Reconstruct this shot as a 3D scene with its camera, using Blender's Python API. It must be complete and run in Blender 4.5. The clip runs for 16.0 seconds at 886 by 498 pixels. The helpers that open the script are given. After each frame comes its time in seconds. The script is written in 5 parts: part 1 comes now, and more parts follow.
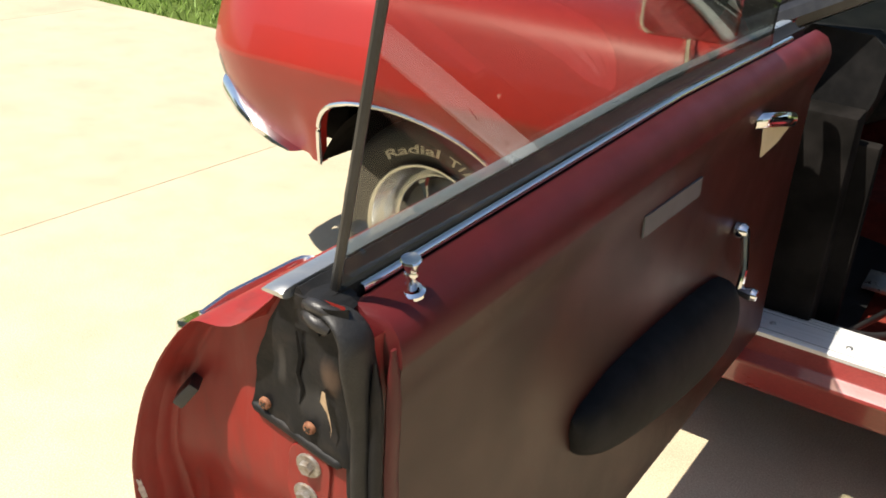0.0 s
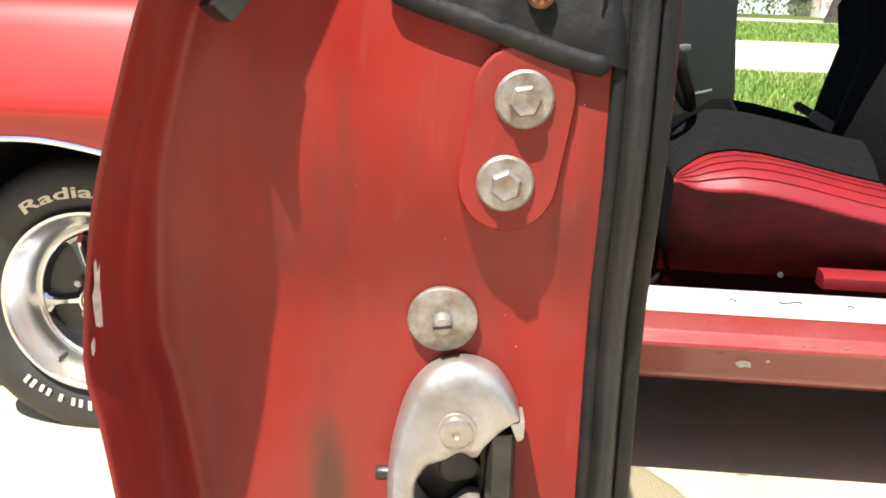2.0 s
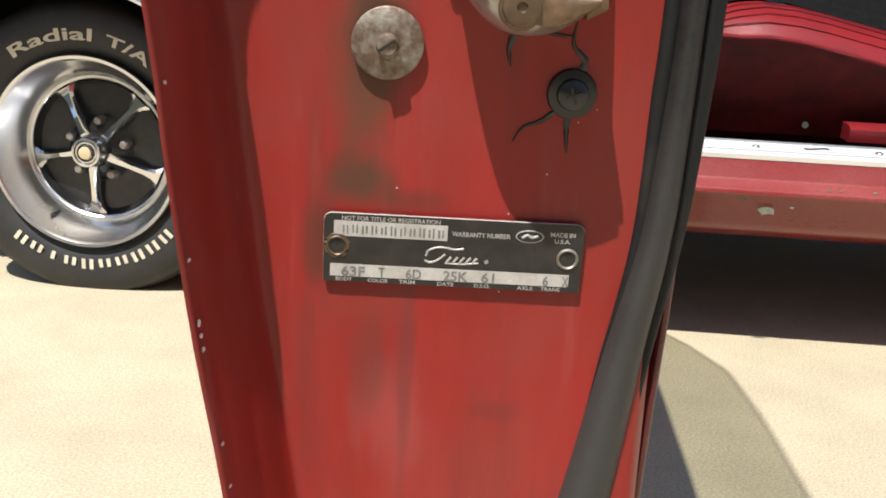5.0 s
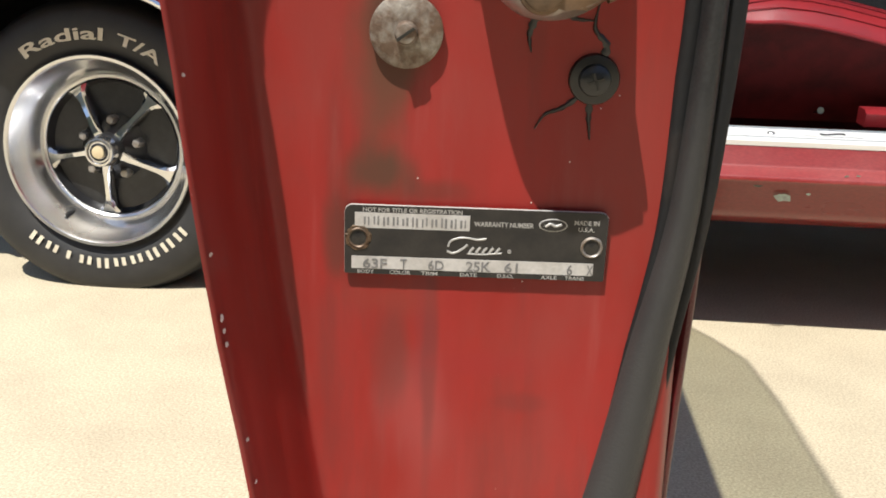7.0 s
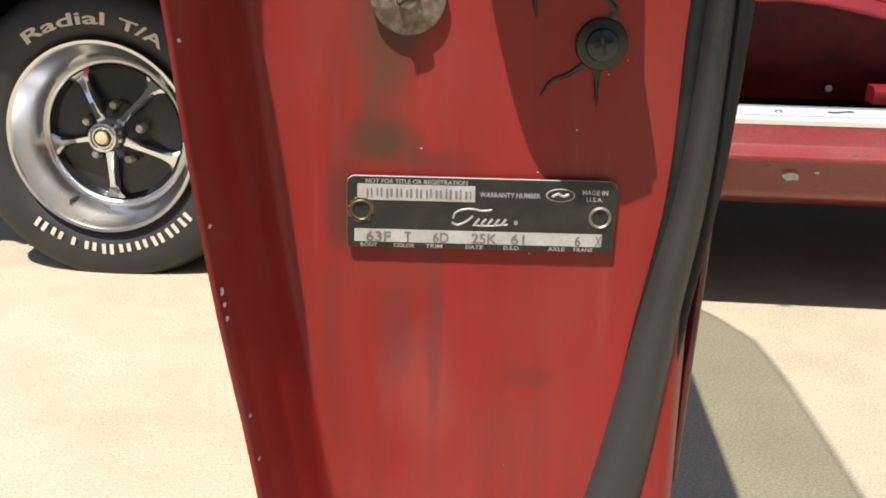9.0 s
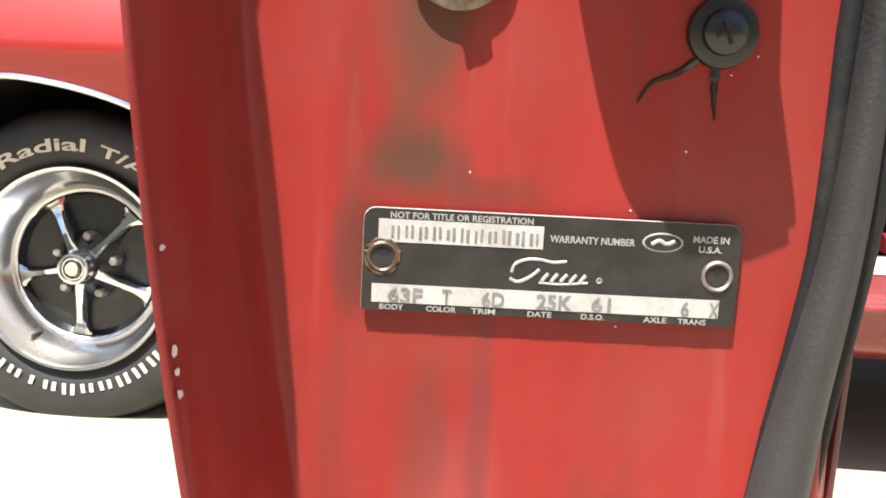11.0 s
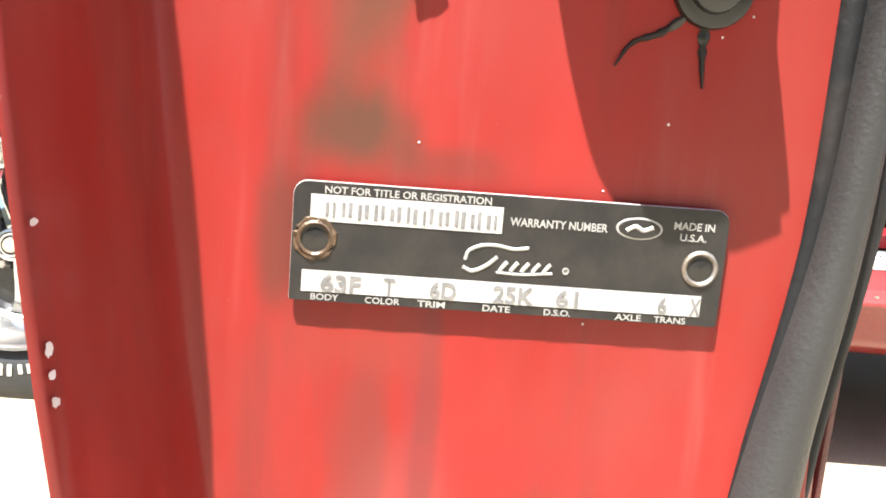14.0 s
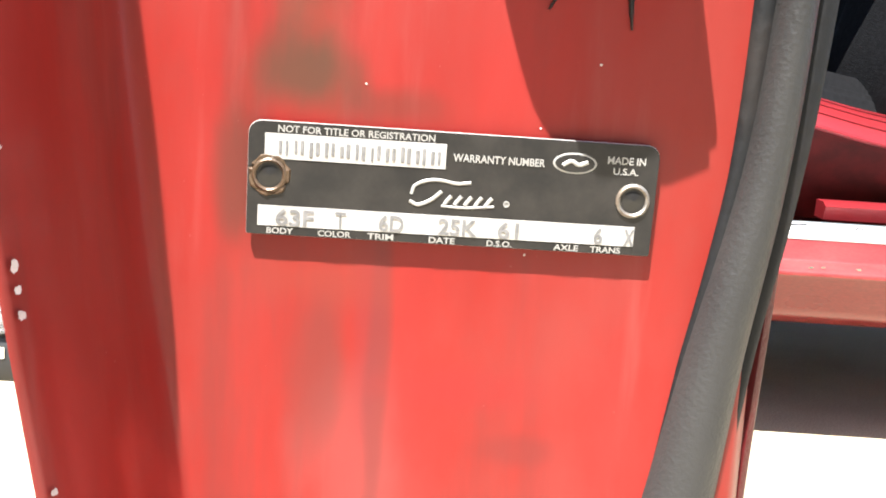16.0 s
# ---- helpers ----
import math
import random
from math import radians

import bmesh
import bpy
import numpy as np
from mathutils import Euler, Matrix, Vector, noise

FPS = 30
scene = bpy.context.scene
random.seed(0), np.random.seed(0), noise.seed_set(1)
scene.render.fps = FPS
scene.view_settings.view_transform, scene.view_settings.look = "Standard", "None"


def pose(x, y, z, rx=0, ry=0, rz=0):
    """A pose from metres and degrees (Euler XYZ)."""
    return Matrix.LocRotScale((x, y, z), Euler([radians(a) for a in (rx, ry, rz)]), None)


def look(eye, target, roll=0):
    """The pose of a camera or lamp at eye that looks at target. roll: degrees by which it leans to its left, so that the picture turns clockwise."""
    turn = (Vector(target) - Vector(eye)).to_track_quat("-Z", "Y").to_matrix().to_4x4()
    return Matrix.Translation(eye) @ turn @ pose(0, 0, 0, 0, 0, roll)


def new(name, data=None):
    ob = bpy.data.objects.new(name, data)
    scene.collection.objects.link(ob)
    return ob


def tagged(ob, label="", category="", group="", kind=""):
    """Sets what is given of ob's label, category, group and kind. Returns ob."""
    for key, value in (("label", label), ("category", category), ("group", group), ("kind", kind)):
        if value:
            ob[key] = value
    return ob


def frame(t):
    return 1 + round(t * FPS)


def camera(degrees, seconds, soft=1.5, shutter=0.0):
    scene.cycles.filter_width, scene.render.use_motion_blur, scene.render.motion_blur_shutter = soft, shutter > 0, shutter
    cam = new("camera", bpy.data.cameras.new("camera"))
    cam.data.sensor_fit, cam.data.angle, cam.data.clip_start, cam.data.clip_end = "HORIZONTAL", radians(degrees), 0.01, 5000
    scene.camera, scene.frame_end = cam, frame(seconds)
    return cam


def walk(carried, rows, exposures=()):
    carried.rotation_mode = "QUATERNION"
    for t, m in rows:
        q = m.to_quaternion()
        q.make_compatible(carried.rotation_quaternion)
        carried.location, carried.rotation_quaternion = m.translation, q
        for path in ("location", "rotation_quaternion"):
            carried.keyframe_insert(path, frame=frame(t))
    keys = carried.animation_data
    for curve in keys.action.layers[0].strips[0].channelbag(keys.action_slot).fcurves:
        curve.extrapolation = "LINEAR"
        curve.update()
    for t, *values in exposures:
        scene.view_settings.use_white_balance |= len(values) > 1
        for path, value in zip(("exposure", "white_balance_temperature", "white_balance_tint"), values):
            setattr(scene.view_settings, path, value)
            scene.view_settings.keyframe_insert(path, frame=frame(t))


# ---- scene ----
cam = camera(50.4, 16.0, soft=1.8)
PATH = [
    (0, (1.271, -1.954, 1.318), (0.303, -0.414, 0.488), 4.3),
    (0.5, (1.134, -1.992, 1.291), (0.382, -0.371, 0.392), 3.1),
    (1, (1.03, -2.04, 1.243), (0.669, -0.292, 0.34), 3.6),
    (1.5, (0.933, -1.977, 1.134), (0.664, -0.119, 0.444), 3.8),
    (2, (0.866, -1.866, 0.865), (0.725, 0.081, 0.431), 2.3),
    (2.5, (0.855, -1.875, 0.77), (0.703, 0.075, 0.353), 1.1),
    (3, (0.846, -1.88, 0.711), (0.728, 0.065, 0.26), 2.2),
    (3.5, (0.843, -1.874, 0.667), (0.713, 0.058, 0.165), 2.2),
    (4, (0.838, -1.848, 0.635), (0.756, 0.094, 0.164), 4.2),
    (4.2, (0.84, -1.846, 0.635), (0.73, 0.092, 0.153), 3.8),
    (6.3, (0.849, -1.835, 0.631), (0.732, 0.091, 0.105), 2.4),
    (6.5, (0.85, -1.835, 0.632), (0.737, 0.091, 0.106), 2.5),
    (7, (0.841, -1.838, 0.631), (0.692, 0.085, 0.101), 1.8),
    (7.5, (0.845, -1.835, 0.628), (0.694, 0.089, 0.103), 1.8),
    (8, (0.842, -1.835, 0.63), (0.68, 0.086, 0.095), 1.5),
    (8.5, (0.843, -1.833, 0.629), (0.678, 0.084, 0.083), 1.2),
    (9, (0.841, -1.831, 0.623), (0.681, 0.082, 0.064), 1.2),
    (9.5, (0.846, -1.826, 0.621), (0.663, 0.091, 0.08), 0.9),
    (10, (0.829, -1.773, 0.589), (0.709, 0.184, 0.195), 2.2),
    (10.2, (0.818, -1.764, 0.581), (0.682, 0.206, 0.265), 2.6),
    (12.3, (0.804, -1.676, 0.552), (0.776, 0.315, 0.362), 3.8),
    (12.5, (0.796, -1.674, 0.554), (0.805, 0.316, 0.356), 4.0),
    (13, (0.804, -1.673, 0.554), (0.81, 0.32, 0.387), 4.0),
    (13.5, (0.805, -1.683, 0.556), (0.79, 0.304, 0.329), 4.2),
    (14, (0.812, -1.69, 0.558), (0.774, 0.293, 0.307), 4.2),
    (14.5, (0.816, -1.701, 0.556), (0.76, 0.282, 0.297), 4.2),
    (15, (0.818, -1.705, 0.556), (0.754, 0.276, 0.288), 4.0),
    (15.5, (0.817, -1.703, 0.555), (0.79, 0.279, 0.289), 3.7),
    (16, (0.826, -1.707, 0.547), (0.801, 0.273, 0.268), 3.6),
]
EXPOSURES = [
    (0.0, 1.0, 6750, 10), (0.5, 0.62, 6750, 10), (1.0, 0.72, 6700, 10), (1.5, 0.84, 6500, 10), (2.0, 1.58, 6350, 10), (2.5, 1.42, 6300, 10), (3.0, 1.12, 6200, 10), (3.5, 0.92, 6200, 10), (4.2, 0.8, 6200, 10),
    (6.3, 0.74, 6200, 10), (9.5, 0.75, 6200, 10), (10.2, 1.04, 6050, 10), (12.3, 2.04, 6050, 10), (16.0, 2.12, 6050, 10),
]
walk(cam, [(t, look(eye, target, roll)) for t, eye, target, roll in PATH], EXPOSURES)

# ---- light ----
SUN_WAY = Vector((-0.21, -0.50, 1.0)).normalized()
world = bpy.data.worlds.new("sky")
scene.world = world
world.use_nodes = True
wn = world.node_tree.nodes
sky = wn.new("ShaderNodeTexSky")
sky.sky_type = "NISHITA"
sky.sun_disc = False
sky.sun_elevation = math.asin(SUN_WAY.z)
sky.sun_rotation = math.atan2(SUN_WAY.x, SUN_WAY.y)
wn["Background"].inputs["Strength"].default_value = 0.08
world.node_tree.links.new(sky.outputs[0], wn["Background"].inputs["Color"])
sun = new("sun", bpy.data.lights.new("sun", "SUN"))
sun.data.energy = 5.0
sun.data.angle = radians(0.53)
sun.data.color = (1.0, 0.95, 0.86)
sun.matrix_world = look(SUN_WAY * 20, (0, 0, 0))


# ---- materials ----
def material(name, color, rough=0.5, metal=0.0, other=None, scale=8.0, amount=0.5, low=0.4, high=0.65, bump=0.0, bump_scale=120.0,
             coat=0.0, rough_vary=0.0, stretch=(1, 1, 1), fine=0.0, spec=0.5, sheen=0.0):
    """A principled material: two colours mixed by a broad noise, a fine grain, a varied gloss and a bump."""
    m = bpy.data.materials.new(name)
    m.use_nodes = True
    nt = m.node_tree
    n, link = nt.nodes, nt.links.new
    b = n["Principled BSDF"]
    b.inputs["Roughness"].default_value = rough
    b.inputs["Metallic"].default_value = metal
    b.inputs["Coat Weight"].default_value = coat
    b.inputs["Coat Roughness"].default_value = 0.06
    b.inputs["Specular IOR Level"].default_value = spec
    b.inputs["Sheen Weight"].default_value = sheen
    at = n.new("ShaderNodeTexCoord")
    place = n.new("ShaderNodeMapping")
    place.inputs["Scale"].default_value = stretch
    link(at.outputs["Object"], place.inputs["Vector"])
    big = n.new("ShaderNodeTexNoise")
    big.inputs["Scale"].default_value = scale
    big.inputs["Detail"].default_value = 6
    big.inputs["Roughness"].default_value = 0.6
    link(place.outputs[0], big.inputs["Vector"])
    span = n.new("ShaderNodeMapRange")
    span.inputs["From Min"].default_value, span.inputs["From Max"].default_value = low, high
    span.inputs["To Max"].default_value = amount
    link(big.outputs["Fac"], span.inputs["Value"])
    mix = n.new("ShaderNodeMix")
    mix.data_type = "RGBA"
    mix.inputs["A"].default_value = (*color, 1)
    mix.inputs["B"].default_value = (*(other or [c * 0.7 for c in color]), 1)
    link(span.outputs[0], mix.inputs["Factor"])
    out = mix.outputs["Result"]
    small = n.new("ShaderNodeTexNoise")
    small.inputs["Scale"].default_value = bump_scale
    small.inputs["Detail"].default_value = 4
    link(place.outputs[0], small.inputs["Vector"])
    if fine:
        grain = n.new("ShaderNodeMix")
        grain.data_type, grain.blend_type = "RGBA", "MULTIPLY"
        grain.inputs["Factor"].default_value = 1.0
        ramp = n.new("ShaderNodeMapRange")
        ramp.inputs["From Min"].default_value, ramp.inputs["From Max"].default_value = 0.3, 0.7
        ramp.inputs["To Min"].default_value, ramp.inputs["To Max"].default_value = 1 - fine, 1.0
        link(small.outputs["Fac"], ramp.inputs["Value"])
        link(out, grain.inputs["A"])
        link(ramp.outputs[0], grain.inputs["B"])
        out = grain.outputs["Result"]
    link(out, b.inputs["Base Color"])
    if rough_vary:
        rv = n.new("ShaderNodeMapRange")
        rv.inputs["From Min"].default_value, rv.inputs["From Max"].default_value = 0.3, 0.7
        rv.inputs["To Min"].default_value, rv.inputs["To Max"].default_value = max(rough - rough_vary, 0.02), min(rough + rough_vary, 1)
        link(big.outputs["Fac"], rv.inputs["Value"])
        link(rv.outputs[0], b.inputs["Roughness"])
    if bump:
        bp = n.new("ShaderNodeBump")
        bp.inputs["Strength"].default_value = 1.0
        bp.inputs["Distance"].default_value = bump
        link(small.outputs["Fac"], bp.inputs["Height"])
        link(bp.outputs[0], b.inputs["Normal"])
    return m


PAINT = material("red_paint", (0.265, 0.0150, 0.010), 0.42, 0, (0.22, 0.0125, 0.008), 3, 0.6, spec=0.35, coat=0.4, rough_vary=0.06)
ROCKER_PAINT = material("dusty_red_paint", (0.215, 0.020, 0.018), 0.36, 0, (0.235, 0.05, 0.043), 7, 0.65, low=0.42, high=0.66, bump=0.0001, bump_scale=260, spec=0.4, coat=0.45, rough_vary=0.12, fine=0.25, stretch=(0.5, 1, 1.4))
JAMB_PAINT = material("aged_red_paint", (0.235, 0.0135, 0.0095), 0.42, 0, (0.262, 0.022, 0.018), 20, 0.9, low=0.40, high=0.68, bump=0.00015, bump_scale=60, spec=0.25, coat=0.08,
                      rough_vary=0.1, fine=0.14, stretch=(1, 1, 0.22))
CHROME = material("chrome", (0.78, 0.79, 0.8), 0.08, 1.0, (0.6, 0.6, 0.6), 20, 0.4, rough_vary=0.05)
DULL_TRIM = material("weathered_aluminium_trim", (0.54, 0.545, 0.53), 0.36, 0.9, (0.38, 0.385, 0.38), 40, 0.6, rough_vary=0.12, bump=0.0001, bump_scale=300)
SCUFF = material("brushed_sill_plate", (0.86, 0.86, 0.85), 0.4, 0.45, (0.74, 0.74, 0.72), 6, 0.6, stretch=(1, 20, 20), rough_vary=0.08)
ZINC = material("zinc_plated_steel", (0.38, 0.365, 0.34), 0.48, 0.65, (0.20, 0.145, 0.095), 90, 0.8, bump=0.0002, bump_scale=400, rough_vary=0.1, fine=0.2)
LATCH = material("worn_latch_steel", (0.43, 0.41, 0.385), 0.34, 0.7, (0.26, 0.205, 0.15), 40, 0.6, low=0.46, high=0.70, bump=0.00015, bump_scale=240, fine=0.12)
LATCH_BROWN = material("browned_latch_steel", (0.115, 0.075, 0.045), 0.42, 0.4, (0.22, 0.13, 0.07), 70, 0.8, bump=0.0003, bump_scale=300, fine=0.3)
SEAL = material("dusty_seal_rubber", (0.013, 0.013, 0.014), 0.5, 0, (0.030, 0.029, 0.028), 30, 0.8, low=0.38, high=0.66, bump=0.0003, bump_scale=650, fine=0.5, spec=0.35)
GREASE = material("greasy_black_steel", (0.02, 0.019, 0.018), 0.35, 0.4, (0.06, 0.05, 0.04), 60, 0.7)
RUST = material("rusty_screw", (0.16, 0.06, 0.03), 0.75, 0.2, (0.27, 0.12, 0.06), 200, 0.8, bump=0.0003, bump_scale=600)
RUBBER = material("black_rubber", (0.014, 0.014, 0.0145), 0.42, 0, (0.036, 0.034, 0.032), 25, 0.7, bump=0.00012, bump_scale=900, fine=0.35)
OLD_RUBBER = material("perished_rubber", (0.0065, 0.0065, 0.007), 0.62, 0, (0.034, 0.025, 0.02), 16, 0.9, low=0.52, high=0.74, bump=0.0005, bump_scale=220, fine=0.2, spec=0.3)
TYRE = material("tyre_rubber", (0.016, 0.016, 0.016), 0.55, 0, (0.03, 0.028, 0.026), 12, 0.7, bump=0.0004, bump_scale=300)
WHITE_RUBBER = material("raised_white_rubber", (0.66, 0.60, 0.47), 0.6, 0, (0.5, 0.45, 0.34), 30, 0.7, fine=0.1)
BLACK_PAINT = material("satin_black_paint", (0.012, 0.012, 0.013), 0.3, 0, (0.03, 0.03, 0.03), 40, 0.6)
RIM_METAL = material("polished_rim", (0.74, 0.74, 0.74), 0.25, 1.0, (0.68, 0.67, 0.66), 6, 0.5, rough_vary=0.03)
VINYL = material("maroon_vinyl", (0.085, 0.009, 0.010), 0.42, 0, (0.06, 0.007, 0.008), 12, 0.8, spec=0.28, bump=0.0003, bump_scale=700, rough_vary=0.08)
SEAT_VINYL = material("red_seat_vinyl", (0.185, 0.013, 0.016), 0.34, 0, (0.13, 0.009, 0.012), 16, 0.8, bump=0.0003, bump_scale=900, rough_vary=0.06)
# darker copy of the seat vinyl: shade on the seat sides is in its colour
SHADED_SIDE_VINYL = material("shaded_seat_side_vinyl", (0.070, 0.008, 0.009), 0.6, 0, (0.014, 0.004, 0.004), 14, 0.8, bump=0.0003, bump_scale=900, spec=0.25)
BLACK_VINYL = material("black_vinyl", (0.016, 0.015, 0.015), 0.42, 0, (0.028, 0.026, 0.025), 20, 0.8, bump=0.0003, bump_scale=700)
CLOTH = material("black_ribbed_cloth", (0.0075, 0.0075, 0.008), 0.9, 0, (0.012, 0.012, 0.013), 60, 0.8, bump=0.0012, bump_scale=160, stretch=(6, 1, 1), spec=0.03)
CARPET = material("red_carpet", (0.24, 0.040, 0.026), 0.95, 0, (0.16, 0.024, 0.018), 30, 0.9, bump=0.003, bump_scale=500, fine=0.4, spec=0.1)
# near-black for the underbody; also carries painted shade on pillar and kick panel
DARK = material("dark_underbody_and_shade", (0.006, 0.0055, 0.005), 0.95, 0, (0.016, 0.014, 0.013), 10, 0.8, spec=0.05)
# matt, darker copy of the black vinyl, with cabin shade in its colour
SHADE_VINYL = material("shaded_black_interior_vinyl", (0.006, 0.006, 0.006), 0.7, 0, (0.015, 0.014, 0.014), 20, 0.8, bump=0.0003, bump_scale=500, spec=0.15)
PANEL = material("dark_brown_panel_vinyl", (0.042, 0.009, 0.006), 0.36, 0, (0.020, 0.006, 0.005), 5, 0.9, spec=0.28, bump=0.0003, bump_scale=700, rough_vary=0.08)
CONCRETE = material("sunlit_concrete", (0.525, 0.45, 0.315), 0.88, 0, (0.42, 0.355, 0.25), 4.0, 0.8, low=0.42, high=0.75, bump=0.0009, bump_scale=260, fine=0.40, spec=0.3)
SOIL = material("lawn_soil", (0.10, 0.15, 0.03), 0.95, 0, (0.07, 0.10, 0.02), 3, 0.9, bump=0.02, bump_scale=30, fine=0.4, spec=0.1)


# ---- mesh helpers ----
def part(name, bm, mat, parent=None, label="", smooth=True, bevel=0.0):
    """Links a bmesh as one mesh object under a thing or part."""
    bmesh.ops.remove_doubles(bm, verts=bm.verts, dist=1e-6)
    bmesh.ops.recalc_face_normals(bm, faces=bm.faces)
    if bevel:
        sharp = [e for e in bm.edges if e.is_manifold and e.calc_face_angle(0) > 0.6]
        bmesh.ops.bevel(bm, geom=sharp, offset=bevel, segments=2, profile=0.6, affect="EDGES", clamp_overlap=True)
    for face in bm.faces:
        face.smooth = smooth
    for e in bm.edges:
        if e.is_manifold and e.calc_face_angle(0) > 0.7:
            e.smooth = False
    mesh = bpy.data.meshes.new(name)
    bm.to_mesh(mesh)
    bm.free()
    mesh.materials.append(mat)
    ob = new(name, mesh)
    if parent:
        ob.parent = parent
    if label:
        tagged(ob, label)
    return ob


def empty(name, label, category, at=(0, 0, 0)):
    ob = new(name)
    ob.empty_display_size = 0.05
    ob.location = at
    return tagged(ob, label, category)


def grid(bm, rows, loop=False, close=False):
    """A skin over rows of points; loop: each row closes on itself; close: the last row joins the first."""
    vs = [[bm.verts.new(p) for p in row] for row in rows]
    for a in range(len(vs) if close else len(vs) - 1):
        r, s = vs[a], vs[(a + 1) % len(vs)]
        for i in range(len(r) if loop else len(r) - 1):
            j = (i + 1) % len(r)
            bm.faces.new((r[i], r[j], s[j], s[i]))
    return vs


def cap(bm, ring):
    bm.faces.new(ring)


def solid(bm, rows):
    """A closed skin: looped rows with both ends capped."""
    vs = grid(bm, rows, loop=True)
    cap(bm, vs[0][::-1])
    cap(bm, vs[-1])
    return vs


def box(bm, lo, hi, m=None):
    p = [Vector((x, y, z)) for z in (lo[2], hi[2]) for x, y in ((lo[0], lo[1]), (hi[0], lo[1]), (hi[0], hi[1]), (lo[0], hi[1]))]
    if m:
        p = [m @ v for v in p]
    solid(bm, [p[:4], p[4:]])
    return bm


def lathe(bm, profile, m=Matrix(), n=32):
    """Turns (radius, height) points round the local z axis of m."""
    rows = [[m @ Vector((r * math.cos(a), r * math.sin(a), h)) for a in (2 * math.pi * k / n for k in range(n))] for r, h in profile]
    vs = grid(bm, rows, loop=True)
    if profile[0][0] > 1e-5:
        cap(bm, vs[0][::-1])
    if profile[-1][0] > 1e-5:
        cap(bm, vs[-1])
    return bm


def tube(bm, pts, r, n=10, flat=1.0, side=None, closed=False):
    """A round or flattened tube along points. flat: its thickness against its width; side: the way of its width."""
    pts = [Vector(p) for p in pts]
    rows = []
    for k, p in enumerate(pts):
        before, after = pts[k - 1 if (k or closed) else 0], pts[(k + 1) % len(pts) if (closed or k + 1 < len(pts)) else k]
        way = (after - before).normalized()
        ref = Vector(side) if side else (Vector((0, 0, 1)) if abs(way.z) < 0.9 else Vector((1, 0, 0)))
        u = (ref - way * ref.dot(way)).normalized()
        v = way.cross(u)
        rr = r[k] if isinstance(r, (list, tuple)) else r
        fl = flat[k] if isinstance(flat, (list, tuple)) else flat
        rows.append([p + rr * (math.cos(a) * u + fl * math.sin(a) * v) for a in (2 * math.pi * i / n for i in range(n))])
    if closed:
        grid(bm, rows, loop=True, close=True)
    else:
        solid(bm, rows)
    return bm


def lerp(table, v):
    """Reads a table of (key, value) pairs by straight lines."""
    if v <= table[0][0]:
        return table[0][1]
    for (a, p), (b, q) in zip(table, table[1:]):
        if v <= b:
            return p + (q - p) * (v - a) / (b - a)
    return table[-1][1]


def steps(a, b, n):
    return [a + (b - a) * k / (n - 1) for k in range(n)]


def smooth_curve(pts, n=8):
    """A Catmull-Rom curve through the points."""
    p = [Vector(q) for q in pts]
    p = [2 * p[0] - p[1], *p, 2 * p[-1] - p[-2]]
    out = []
    for i in range(1, len(p) - 2):
        for k in range(n):
            t = k / n
            out.append(0.5 * (2 * p[i] + (p[i + 1] - p[i - 1]) * t + (2 * p[i - 1] - 5 * p[i] + 4 * p[i + 1] - p[i + 2]) * t * t
                              + (3 * p[i] - p[i - 1] - 3 * p[i + 1] + p[i + 2]) * t ** 3))
    return out + [p[-2]]


def smooth_curve_xz(pts, n=4):
    return [(p.x, p.y) for p in smooth_curve([(x, z, 0) for x, z in pts], n)]


def stains_and_sheen(mat, spots):
    """Lays soft-edged stains, and painted sheen, of their own shape over a material: centre (x, z), half widths,
    colour, strength.
    """
    nt = mat.node_tree
    n, link = nt.nodes, nt.links.new
    b = n["Principled BSDF"]
    base = b.inputs["Base Color"].links[0].from_socket
    at = n.new("ShaderNodeTexCoord")
    for cx, cz, rx, rz, color, strength in spots:
        mp = n.new("ShaderNodeMapping")
        mp.vector_type = "TEXTURE"
        mp.inputs["Location"].default_value = (cx, -1.45, cz)
        mp.inputs["Scale"].default_value = (rx, 1.0, rz)
        wob = n.new("ShaderNodeTexNoise")
        wob.inputs["Scale"].default_value = 45
        wob.inputs["Detail"].default_value = 8
        drip = n.new("ShaderNodeMapping")
        drip.inputs["Scale"].default_value = (1.0, 1.0, 0.4)
        link(at.outputs["Object"], drip.inputs["Vector"])
        link(drip.outputs[0], wob.inputs["Vector"])
        link(at.outputs["Object"], mp.inputs["Vector"])
        ln = n.new("ShaderNodeVectorMath")
        ln.operation = "LENGTH"
        link(mp.outputs[0], ln.inputs[0])
        add = n.new("ShaderNodeMath")
        add.operation = "ADD"
        link(ln.outputs["Value"], add.inputs[0])
        sc = n.new("ShaderNodeMapRange")
        sc.inputs["To Min"].default_value, sc.inputs["To Max"].default_value = -0.8, 0.8
        link(wob.outputs["Fac"], sc.inputs["Value"])
        link(sc.outputs[0], add.inputs[1])
        fall = n.new("ShaderNodeMapRange")
        fall.interpolation_type = "SMOOTHSTEP"
        fall.inputs["From Min"].default_value, fall.inputs["From Max"].default_value = 0.25, 1.1
        fall.inputs["To Min"].default_value, fall.inputs["To Max"].default_value = strength, 0.0
        link(add.outputs[0], fall.inputs["Value"])
        mix = n.new("ShaderNodeMix")
        mix.data_type = "RGBA"
        mix.inputs["B"].default_value = (*color, 1)
        link(fall.outputs[0], mix.inputs["Factor"])
        link(base, mix.inputs["A"])
        base = mix.outputs["Result"]
    link(base, b.inputs["Base Color"])


